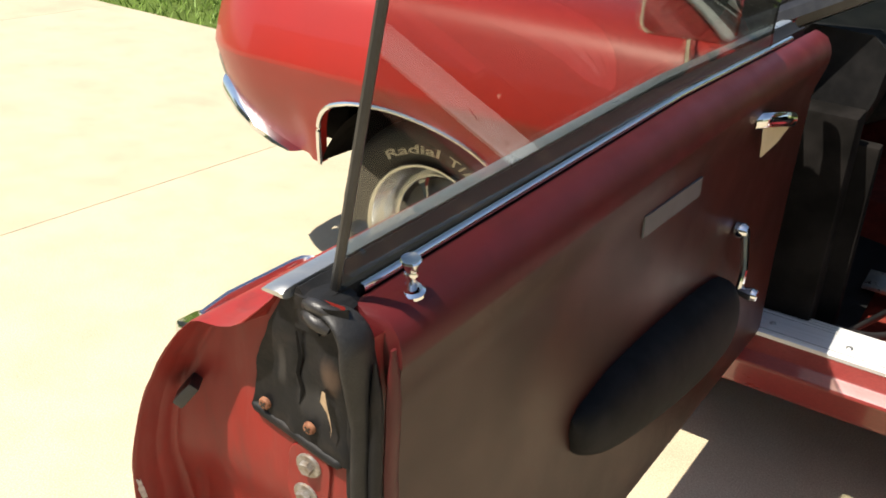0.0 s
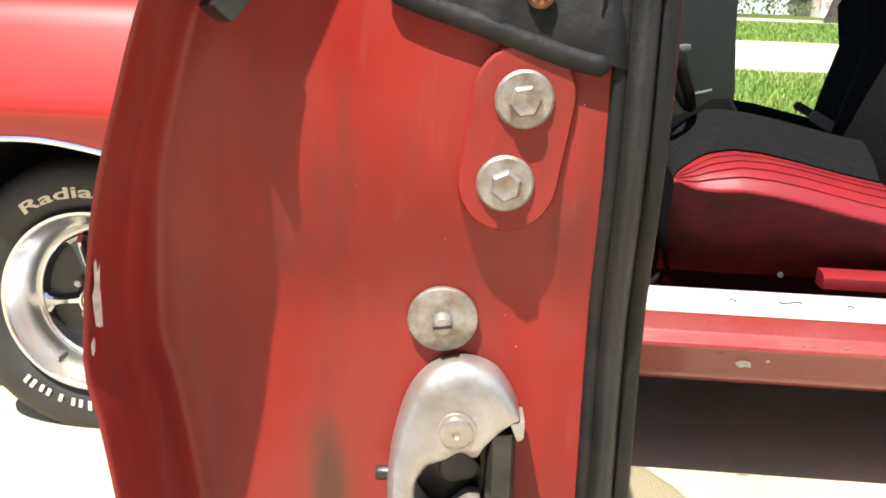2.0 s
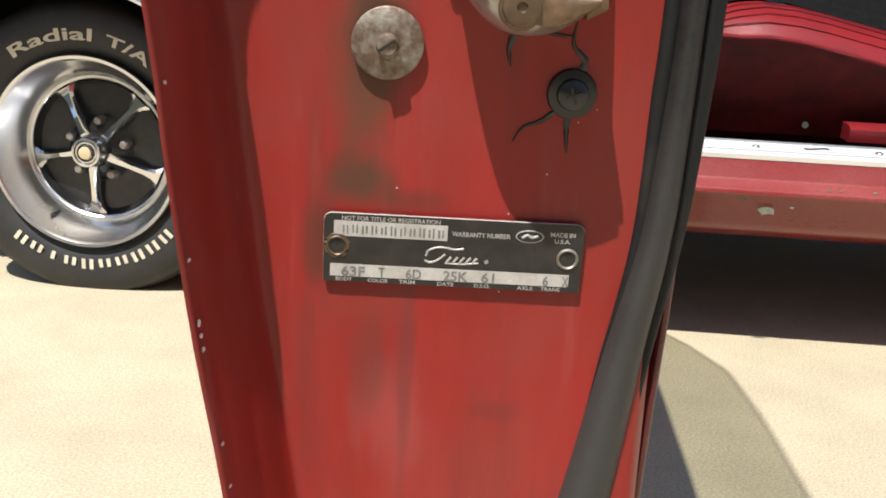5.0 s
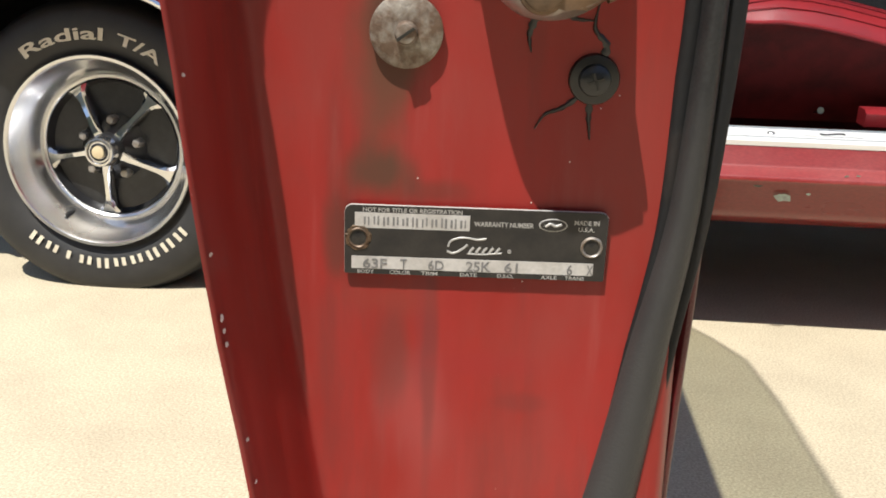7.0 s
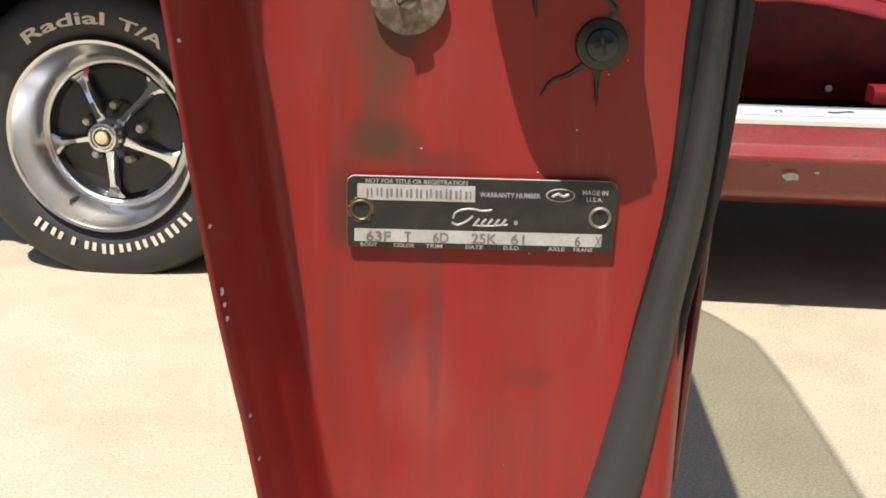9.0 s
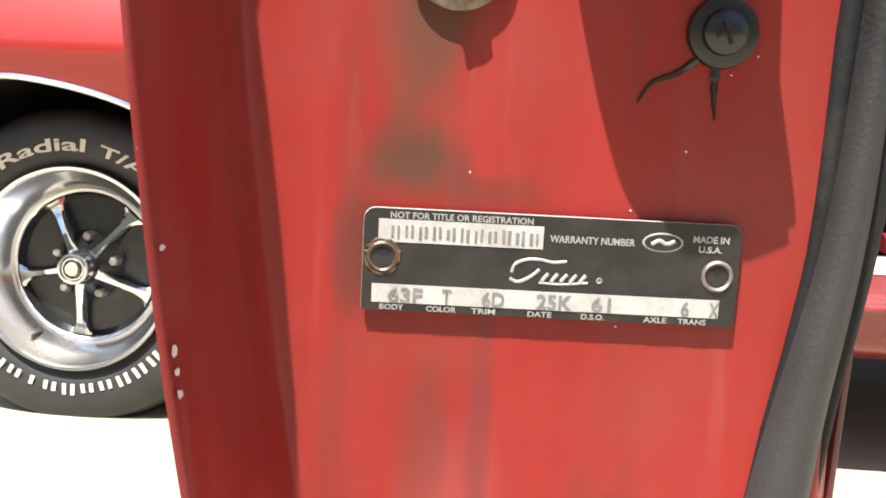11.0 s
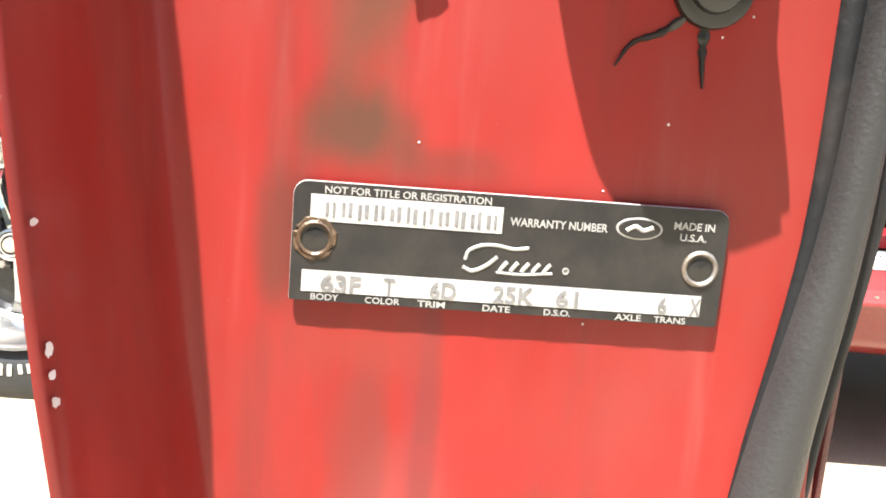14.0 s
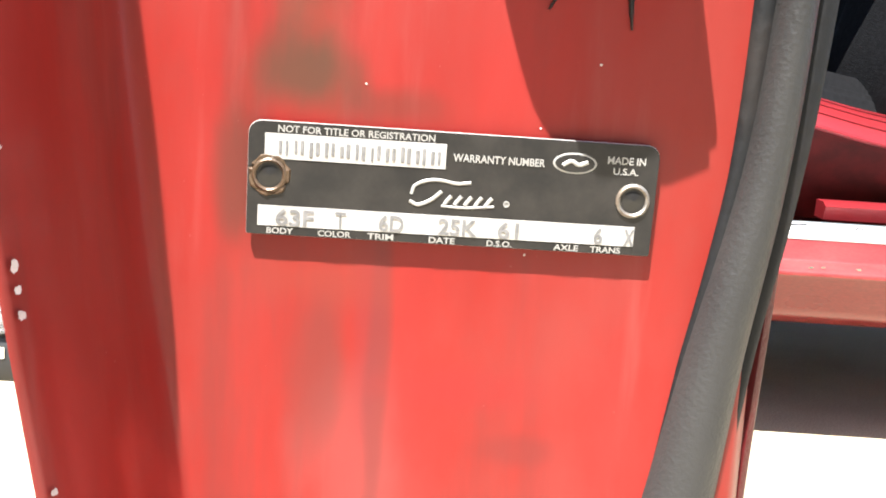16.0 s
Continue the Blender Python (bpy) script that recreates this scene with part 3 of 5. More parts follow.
    part("valve_stem", bm, RUBBER, wheel)
    return wheel


wheel = wheel_at(-0.014, 0.0, 0.29)
wheel_at(2.93, 0.02, 0.29)


# ---- rocker, sill and floor ----
bm = bmesh.new()
prof = [(0.02, 0.30), (0.0, 0.392), (-0.118, 0.386), (-0.121, 0.380), (-0.124, 0.347), (-0.128, 0.342), (-0.149, 0.331), (-0.152, 0.327), (-0.152, 0.322), (-0.146, 0.316), (-0.121, 0.262), (-0.108, 0.246), (-0.06, 0.225), (0.1, 0.225)]
grid(bm, [[(x, y, z) for y, z in prof] for x in steps(0.33, 3.2, 24)])
part("rocker_panel", bm, ROCKER_PAINT, car, "red rocker panel with small paint chips")
bm = bmesh.new()
prof = [(-0.005, 0.388), (-0.008, 0.4), (-0.05, 0.402), (-0.115, 0.394), (-0.124, 0.389), (-0.122, 0.38)]
grid(bm, [[(x, y, z) for y, z in prof] for x in steps(0.82, 2.1, 30)])
part("sill_plate", bm, SCUFF, car, "bright ribbed metal sill scuff plate")
for y, z in ((-0.022, 0.4008), (-0.036, 0.4015), (-0.050, 0.402), (-0.112, 0.3945)):
    bm = bmesh.new()
    tube(bm, [(x, y, z) for x in steps(0.82, 2.1, 6)], 0.0014, 8)
    part("sill_rib", bm, DULL_TRIM, car)
bm = bmesh.new()
grid(bm, [[(x, y, z) for y, z in ((0.0, 0.39), (0.02, 0.31), (0.1, 0.295), (0.55, 0.30), (0.66, 0.36), (0.75, 0.44), (0.95, 0.44), (1.04, 0.36), (1.15, 0.30), (1.6, 0.33), (1.62, 0.49))] for x in steps(0.62, 2.4, 20)])
part("floor_carpet", bm, CARPET, car, "red carpet over the floor and tunnel")
bm = bmesh.new()
box(bm, (0.5, 1.62, 0.25), (2.4, 1.72, 0.50))
part("far_sill", bm, PAINT, car)
bm = bmesh.new()
box(bm, (0.9, 1.58, 0.502), (2.1, 1.68, 0.516))
part("far_sill_plate", bm, SCUFF, car)

# ---- driver's door, swung fully open, its rear end towards -y ----
door = new("door")
door.parent = car
tagged(door, "open red driver's door showing its latch end")


JAMB = [(0.36, -1.4515), (0.4, -1.448), (0.44, -1.446), (0.48, -1.4455), (0.53, -1.447), (0.6, -1.4508), (0.66, -1.4565), (0.71, -1.462), (0.75, -1.4675), (0.77, -1.4735), (0.79, -1.4812), (0.81, -1.4862), (0.83, -1.4896), (0.85, -1.4908), (0.87, -1.4912), (0.9, -1.492), (1.0, -1.5)]


def jamb_y(x, z):
    """The face of the door's latch end."""
    return lerp(JAMB, z) + 0.0825 * (x - 0.82)


EDGE = [(0.36, 0.7582), (0.4, 0.7487), (0.43, 0.7434), (0.46, 0.7385), (0.49, 0.733), (0.52, 0.729), (0.55, 0.7256), (0.58, 0.7225), (0.61, 0.7199), (0.64, 0.7163), (0.67, 0.713), (0.7, 0.7092), (0.715, 0.7072), (0.728, 0.704),
        (0.74, 0.7032), (0.76, 0.7046), (0.78, 0.7084), (0.8, 0.7125), (0.82, 0.7174), (0.84, 0.7232), (0.86, 0.7284), (0.88, 0.7343), (0.9, 0.7448), (0.92, 0.7545), (0.94, 0.767), (0.95, 0.774), (0.96, 0.783), (0.962, 0.7897), (0.963, 0.808),
        (0.966, 0.819), (0.97, 0.826), (0.98, 0.834), (0.99, 0.842), (1.0, 0.848)]
RETURN = [(0.55, 0.063), (0.62, 0.061), (0.68, 0.06), (0.72, 0.0585), (0.745, 0.056), (0.78, 0.05), (0.82, 0.044), (0.86, 0.042), (0.92, 0.04), (0.94, 0.037), (0.95, 0.034), (0.96, 0.03), (0.963, 0.0275), (0.97, 0.024), (0.98, 0.013), (0.99, 0.006), (1.0, 0.005)]
STEEP = [(0.08, 0.17), (0.12, 0.23), (0.17, 0.28), (0.25, 0.50), (0.30, 0.57), (0.38, 0.62), (0.48, 0.83), (0.58, 0.95), (0.68, 0.985), (0.80, 0.997)]
SLOPE = [(0.63, 0.0), (0.72, 0.12), (0.80, 0.3), (0.86, 0.4), (0.93, 0.2), (0.955, 0.0)]


def belt(y):
    """The rise of the belt line towards the front of the door."""
    return 0.028 * min(1, max(0, (y + 1.5) / 0.7))


def edge_x(z):
    return lerp(EDGE, z)


def shell_row(z):
    e = edge_x(z)
    p = lerp(RETURN, z)
    ye = jamb_y(e, z) - p
    b = lerp(SLOPE, z)  # how far the face slopes up to the return
    w = 0.017 * min(1.0, p / 0.05)
    g = e + w
    f = g + min(0.085, max(0.0, 0.812 - g)) * b
    q = (jamb_y(g, z) - ye) * (1 - 0.45 * b)
    row = [(e, y, z + belt(y) * max(0, (z - 0.7) / 0.3)) for y in steps(-0.10, -1.3, 9)]
    row += [(e, ye + 0.0022, z), (e + 0.0007, ye + 0.0004, z), (e + 0.0016, ye + 0.0010, z), (e + 0.0022, ye + 0.0030, z)]
    row += [(e + 0.002 + (w - 0.002) * s, ye + q * d, z) for s, d in STEEP]
    for s in (0.0, 0.2, 0.4, 0.6, 0.8, 1.0):
        x = g + (f - g) * s + 0.002 * s
        row.append((x, jamb_y(x, z) + (ye + q - jamb_y(g, z)) * (1 - s) ** 1.15, z))
    row += [(x, jamb_y(x, z), z) for x in steps(max(f + 0.008, 0.82 if z < 0.95 else f + 0.01), 0.903, 5)]
    j = jamb_y(0.9, z)
    c = min(z, 0.972)
    row += [(0.912, j + 0.003, c), (0.917, j + 0.010, c), (0.917, j + 0.030, c), (0.90, j + 0.036, c), (0.90, -1.3, c), (0.90, -0.15, c)]
    return row


bm = bmesh.new()
zs = steps(0.36, 0.70, 18) + [0.715, 0.722, 0.728, 0.734, 0.74, 0.75] + steps(0.765, 0.945, 13) + [0.95, 0.956, 0.96, 0.962, 0.9624, 0.963, 0.9645, 0.966, 0.968, 0.970, 0.975, 0.98, 0.985, 0.99, 0.995, 1.0]
vs = grid(bm, [shell_row(z) for z in zs])
bm.faces.new(vs[0])
part("door_shell", bm, JAMB_PAINT, door, "red painted door shell with worn jamb paint")

# belt mouldings
bm = bmesh.new()
rows = []
for y in [-1.512, -1.508, -1.50] + steps(-1.45, -0.2, 18):
    z = 1.001 + belt(y)
    thin = 0.35 if y < -1.51 else 0.8 if y < -1.505 else 1.0
    rows.append([(x, y, z + h * thin) for x, h in ((0.842, -0.004), (0.841, 0.0), (0.844, 0.004), (0.857, 0.0065), (0.861, 0.005), (0.862, -0.004))])
solid(bm, rows)
part("belt_moulding", bm, DULL_TRIM, door, "weathered bright outer belt moulding")
bm = bmesh.new()
rows = []
for y in [-1.50] + steps(-1.46, -0.2, 18):
    z = 1.002 + belt(y)
    rows.append([(x, y, z + h) for x, h in ((0.8625, -0.03), (0.8625, 0.002), (0.866, 0.004), (0.873, -0.004), (0.878, -0.006), (0.882, -0.002), (0.8855, -0.003), (0.8855, -0.03))])
solid(bm, rows)
part("window_channel", bm, OLD_RUBBER, door, "black rubber window channel")
bm = bmesh.new()
tube(bm, [(0.8885, y, 0.994 + belt(y)) for y in [-1.456, -1.45] + steps(-1.40, -0.3, 16)], 0.0042, 10)
part("inner_belt_strip", bm, CHROME, door, "thin chrome inner belt strip")

# inner trim panel: a maroon upper roll over a dark lower panel
def panel_rows(prof):
    rows = []
    for y in [-1.468, -1.465, -1.456] + steps(-1.40, -0.148, 20):
        k = 1.0 if y > -1.46 else 0.6 if y > -1.467 else 0.15
        rows.append([(0.889 + (x - 0.889) * k, y + (0.11 * (0.95 - z) if y < -1.3 else 0), z + belt(y)) for x, z in prof])
    return rows


bm = bmesh.new()
grid(bm, panel_rows([(0.8885, 0.986), (0.892, 0.9895), (0.898, 0.989), (0.906, 0.986), (0.917, 0.980), (0.926, 0.966), (0.9295, 0.952), (0.9290, 0.938)]))
part("panel_roll", bm, VINYL, door, "padded maroon vinyl roll along the door top")
bm = bmesh.new()
grid(bm, panel_rows([(0.9292, 0.940), (0.9265, 0.925), (0.9195, 0.903), (0.9145, 0.885), (0.9125, 0.868), (0.912, 0.80), (0.912, 0.70), (0.913, 0.55), (0.917, 0.42), (0.918, 0.385), (0.914, 0.368), (0.899, 0.366)]))
part("trim_panel", bm, PANEL, door, "dark brown vinyl inner door panel")

# ---- things on the door ----
def on_jamb(x, z, off=0.0, turn=0.0):
    """A frame on the latch end: local x runs across, y upwards, z out of the face."""
    slope = (jamb_y(x, z + 0.01) - jamb_y(x, z - 0.01)) / 0.02
    out = Vector((0.0825, -1.0, slope)).normalized()
    up = (Vector((0, 0, 1)) - out * out.z).normalized()
    m = Matrix((up.cross(out), up, out)).transposed().to_4x4()
    return Matrix.Translation(Vector((x, jamb_y(x, z), z)) + out * off) @ m @ Matrix.Rotation(radians(turn), 4, "Z")


def turned(name, x, z, profile, mat, label="", n=28, off=0.0, turn=0.0):
    bm = bmesh.new()
    lathe(bm, profile, on_jamb(x, z, off, turn), n)
    return part(name, bm, mat, door, label)


def plate_shape(bm, outline, m, low, high, bevel=0.001):
    """A flat plate from an outline of (x, y), with a bevelled upper rim."""
    mid = sum((Vector((*p, 0)) for p in outline), Vector()) / len(outline)
    inner = [(mid.x + (p[0] - mid.x) * (1 - bevel / max(0.001, (Vector((*p, 0)) - mid).length)), mid.y + (p[1] - mid.y) * (1 - bevel / max(0.001, (Vector((*p, 0)) - mid).length))) for p in outline]
    rows = [[m @ Vector((*p, low)) for p in outline], [m @ Vector((*p, high - bevel)) for p in outline], [m @ Vector((*p, high)) for p in inner]]
    vs = grid(bm, rows, loop=True)
    bm.faces.new(vs[0][::-1])
    bm.faces.new(vs[-1])


def rounded(w, h, r, n=5):
    """The outline of a rounded rectangle round the origin."""
    out = []
    for cx, cy, a0 in ((w / 2 - r, h / 2 - r, 0), (-w / 2 + r, h / 2 - r, 90), (-w / 2 + r, -h / 2 + r, 180), (w / 2 - r, -h / 2 + r, 270)):
        out += [(cx + r * math.cos(radians(a0 + 90 * k / n)), cy + r * math.sin(radians(a0 + 90 * k / n))) for k in range(n + 1)]
    return out


def lettering(text, width, height, bold=0.02):
    """Outlines of words in the built-in font, scaled to a width and capital height, centred: a list of vertices and of faces."""
    cu = bpy.data.curves.new("letters", "FONT")
    cu.body, cu.resolution_u, cu.offset = text, 3, bold
    ob = new("letters", cu)
    dg = bpy.context.evaluated_depsgraph_get()
    dg.update()
    me = bpy.data.meshes.new_from_object(ob.evaluated_get(dg))
    v = np.array([p.co[:2] for p in me.vertices])
    f = [tuple(p.vertices) for p in me.polygons]
    bpy.data.objects.remove(ob)
    lo, hi = v.min(0), v.max(0)
    v = (v - (lo + hi) / 2) / (hi - lo) * (width, height)
    return v, f


def letter_faces(bm, v, f, m, z=0.0):
    vs = [bm.verts.new(m @ Vector((x, y, z))) for x, y in v]
    for face in f:
        if len(set(face)) > 2:
            bm.faces.new([vs[k] for k in face])


# reinforcement plate and hinge-type bolts
bolt_face = on_jamb(0.866, 0.827, 0.0005)
bm = bmesh.new()
plate_shape(bm, [(x * 0.9, y) for x, y in rounded(0.046, 0.078, 0.022, 8)], bolt_face @ Matrix.Rotation(radians(-8), 4, "Z"), -0.004, 0.0018, 0.0012)
part("striker_plate", bm, JAMB_PAINT, door, "raised oval plate painted red")
for x, z, turn in ((0.0022, 0.0168, 10), (-0.0034, -0.0178, 25)):
    bm = bmesh.new()
    lathe(bm, [(0.0118, 0.0), (0.0118, 0.0012), (0.0108, 0.0022), (0.0, 0.0024)], bolt_face @ Matrix.Translation((x, z, 0.0017)), 28)
    part("bolt_washer", bm, ZINC, door)
    bm = bmesh.new()
    lathe(bm, [(0.0066, 0.0), (0.0066, 0.0038), (0.0056, 0.0048), (0.0040, 0.0042), (0.0, 0.0040)], bolt_face @ Matrix.Translation((x, z, 0.0039)) @ Matrix.Rotation(radians(turn), 4, "Z"), 6)
    part("hex_bolt", bm, ZINC, door, "zinc plated hex bolt head")


def bumper_washer(x, z, r, slot, steel):
    turned("large_washer", x, z, [(r, 0.0), (r, 0.0022), (r - 0.001, 0.003), (0.005, 0.003), (0.0, 0.003)], steel, "large flat steel washer", 36, 0.0012)
    bm = bmesh.new()
    m = on_jamb(x, z, 0.0035)
    lathe(bm, [(0.0045, 0.0), (0.0046, 0.005), (0.0038, 0.0068), (0.0, 0.0075)], m, 18)
    part("screw", bm, steel, door, "slotted steel screw")
    bm = bmesh.new()
    box(bm, (-0.0042, -0.0006, 0.0066), (0.0042, 0.0006, 0.0077), m @ Matrix.Rotation(radians(slot), 4, "Z"))
    part("screw_slot", bm, BLACK_GREASE, door)


bumper_washer(0.838, 0.745, 0.0155, 8, ZINC)
bumper_washer(0.794, 0.615, 0.0147, 35, OLD_WASHER)

# latch: a C-shaped case that stands further out of the sloping face towards its foot
m = on_jamb(0.8462, 0.6765, 0.001)


def latch_depth(v):
    return lerp([(-0.055, 0.0400), (-0.037, 0.0390), (0.022, 0.0205), (0.055, 0.0135)], v)


def along(pts, n):
    """Spaces points evenly along a smooth curve."""
    c = smooth_curve([(x, y, 0) for x, y in pts], 8)
    far = [0.0]
    for p, q in zip(c, c[1:]):
        far.append(far[-1] + (q - p).length)
    return [Vector((lerp(list(zip(far, [p.x for p in c])), d), lerp(list(zip(far, [p.y for p in c])), d), 0)) for d in steps(0, far[-1], n)]


outline = along([(0.0268, 0.030), (0.022, 0.039), (0.014, 0.048), (-0.001, 0.0518), (-0.0136, 0.0463), (-0.0229, 0.034), (-0.0286, 0.0144), (-0.031, -0.004), (-0.0293, -0.0222), (-0.0229, -0.0379), (-0.0113, -0.0497),
                 (0.0, -0.0528), (0.0118, -0.0505), (0.021, -0.0444), (0.0262, -0.0400)], 64)
inner = along([(0.0252, 0.0275), (0.0129, 0.0157), (0.0085, 0.0095), (0.0018, 0.0118), (-0.0055, 0.0085), (-0.0136, 0.0052), (-0.0182, -0.0039), (-0.0164, -0.0144), (-0.0079, -0.023), (0.0025, -0.0261), (0.0141, -0.0306), (0.0262, -0.0345)], 64)
bm = bmesh.new()
rows = []
for k, (o, i) in enumerate(zip(outline, inner)):
    sec = []
    for f, h in ((0.0, 0.0), (-0.01, 0.55), (0.03, 0.76), (0.10, 0.90), (0.24, 0.985), (0.45, 1.0), (0.72, 0.985), (0.88, 0.95), (0.97, 0.87), (1.0, 0.76), (1.0, 0.2)):
        p = o.lerp(i, f)
        sec.append(m @ Vector((p.x, p.y, h * latch_depth(p.y))))
    rows.append(sec)
vs = grid(bm, rows)
bm.faces.new(vs[0])
bm.faces.new(vs[-1][::-1])
part("latch_case", bm, LATCH, door, "worn C-shaped steel door latch case, browned at its foot")
bm = bmesh.new()
rows = []
for k in range(36, 64):
    o, i = outline[k], inner[k]
    first = lerp([(36, 0.80), (42, 0.48), (52, 0.34), (58, 0.16), (63, 0.05)], k) + 0.03 * math.sin(1.7 * k)
    sec = []
    for f in steps(first, 0.97, 6):
        p = o.lerp(i, f)
        top = lerp([(0.0, 0.0), (0.03, 0.76), (0.10, 0.90), (0.24, 0.985), (0.45, 1.0), (0.72, 0.985), (0.88, 0.95), (0.97, 0.87), (1.0, 0.76)], f)
        sec.append(m @ Vector((p.x, p.y, top * latch_depth(p.y) + 0.0005)))
    rows.append(sec)
grid(bm, rows)
part("latch_arm", bm, LATCH_BROWN, door, "browned lower arm of the latch")
bm = bmesh.new()
plate_shape(bm, [(0.026, 0.028), (-0.019, 0.016), (-0.022, -0.012), (-0.012, -0.030), (0.026, -0.036)], m, 0.0, 0.004)
part("latch_cavity", bm, GREASE, door, "greasy black latch cavity")
bm = bmesh.new()
rows = []
for v in steps(-0.0325, 0.0205, 8):
    d = latch_depth(v) * 0.88
    rows.append([m @ Vector((x, v, h)) for x, h in ((0.0135, 0.002), (0.0135, d * 0.8), (0.0155, d), (0.0235, d), (0.0258, d * 0.85), (0.0258, 0.002))])
solid(bm, rows)
part("latch_bar", bm, GREASE, door, "black bar across the latch mouth")
bm = bmesh.new()
solid(bm, [[m @ Vector((x, y, h)) for x, y in ((-0.0065, -0.0245), (0.0015, -0.0165), (0.0062, -0.0125), (0.0118, -0.0135), (0.0095, -0.0215), (0.012, -0.029))] for h in (0.006, 0.0185)])
part("latch_pawl", bm, ZINC, door, "worn bright pawl", bevel=0.0015)
bm = bmesh.new()
solid(bm, [[m @ Vector((0.001 + r * math.cos(a), 0.0015 + r * math.sin(a), h)) for a, r in ((radians(36 * k), (0.0105, 0.0075, 0.0098, 0.012, 0.0095, 0.0085, 0.0105, 0.009, 0.0075, 0.0095)[k]) for k in range(10))] for h in (0.004, 0.0135)])
part("latch_cam", bm, GREASE, door, "greasy toothed latch cam", bevel=0.0012)
for dx, dy, r, mat in ((-0.001, 0.0227, 0.0076, LATCH), (-0.0022, -0.0405, 0.0072, LATCH_BROWN)):
    bm = bmesh.new()
    rm = m @ Matrix.Translation((dx, dy, latch_depth(dy) - 0.001))
    lathe(bm, [(r + 0.0016, 0.0), (r + 0.0012, 0.0012), (r, 0.0014), (r - 0.0003, 0.0030), (r - 0.0012, 0.0036), (0.002, 0.0036), (0.0015, 0.0028), (0.0, 0.0028)], rm, 28)
    part("latch_rivet", bm, mat, door, "round steel rivet head")
for pts in ([(0.0225, 0.0265), (0.0292, 0.0285), (0.0292, 0.0190), (0.0262, 0.0175)], [(0.0225, -0.0345), (0.0285, -0.0325), (0.0300, -0.0405), (0.0215, -0.0450)]):
    bm = bmesh.new()
    top = latch_depth(pts[0][1])
    solid(bm, [[m @ Vector((x, y, h)) for x, y in pts] for h in (0.004, top * 0.95)])
    part("latch_tab", bm, LATCH if pts[0][1] > 0 else LATCH_BROWN, door, bevel=0.0012)
bm = bmesh.new()
lathe(bm, [(0.0034, 0.0), (0.0034, 0.0065), (0.0028, 0.0075), (0.0, 0.0078)], m @ Matrix.Translation((-0.029, -0.004, 0.012)) @ Matrix.Rotation(radians(-90), 4, "Y"), 14)
part("release_pin", bm, GREASE, door)

# grease screw with runs
turned("dark_washer", 0.870, 0.598, [(0.0105, 0.0), (0.0100, 0.0018), (0.0085, 0.0022), (0.0, 0.0022)], BLACK_GREASE, off=0.0006)
turned("phillips_screw", 0.870, 0.598, [(0.0068, 0.0), (0.0062, 0.002), (0.004, 0.0034), (0.0, 0.0036)], BLACK_PAINT, "dark greasy cross-head screw", 20, 0.0026)
for k in range(2):
    bm = bmesh.new()
    box(bm, (-0.0035, -0.0005, 0.0057), (0.0035, 0.0005, 0.0068), on_jamb(0.870, 0.598) @ Matrix.Rotation(radians(20 + 90 * k), 4, "Z"))
    part("screw_cross", bm, BLACK_GREASE, door)


def grease_run(pts, wide):
    bm = bmesh.new()
    curve = smooth_curve([(x, z, 0) for x, z in pts], 6)
    rows = []
    for k, p in enumerate(curve):
        w = wide * (1 - k / (len(curve) - 1)) * (0.8 + 0.3 * math.sin(2.3 * k)) + 0.0003
        way = (curve[min(k + 1, len(curve) - 1)] - curve[max(k - 1, 0)]).normalized()
        sd = Vector((-way.y, way.x, 0)) * w
        rows.append([(q.x, jamb_y(q.x, q.y) - h, q.y) for q, h in ((p - sd, 0.0004), (p - sd * 0.4, 0.001), (p + sd * 0.4, 0.001), (p + sd, 0.0004))])
    grid(bm, rows)
    part("grease_run", bm, BLACK_GREASE, door, "dried black grease run")


grease_run([(0.866, 0.592), (0.858, 0.586), (0.851, 0.583), (0.847, 0.577)], 0.0012)
grease_run([(0.869, 0.590), (0.869, 0.582), (0.870, 0.573)], 0.0018)
grease_run([(0.873, 0.605), (0.874, 0.612), (0.869, 0.618), (0.870, 0.628)], 0.002)
grease_run([(0.846, 0.630), (0.845, 0.622), (0.843, 0.615), (0.844, 0.608)], 0.0028)
grease_run([(0.852, 0.628), (0.860, 0.622), (0.868, 0.621)], 0.0016)

# data plate
PW, PH = 0.112, 0.031
pm = on_jamb(0.8245, 0.5275, 0.0024, -0.3)
pm = pm @ Matrix.Rotation(radians(1.2), 4, "X")
bm = bmesh.new()
def plate_outline(w, h):
    """Round at the upper corners, nearly square at the lower ones."""
    return rounded(w, h, 0.0035)[:12] + rounded(w, h, 0.0007)[12:]


plate_shape(bm, plate_outline(PW, PH), pm, 0.0, 0.0012, 0.0005)
plate = part("data_plate", bm, PLATE_SILVER, door, "black and silver stamped metal identification plate")


def on_plate(name, bm, mat, label=""):
    return part(name, bm, mat, door, label, smooth=False)


def spot(u, v):
    return pm @ Matrix.Translation(((u - 0.5) * PW, (0.5 - v) * PH, 0.0))


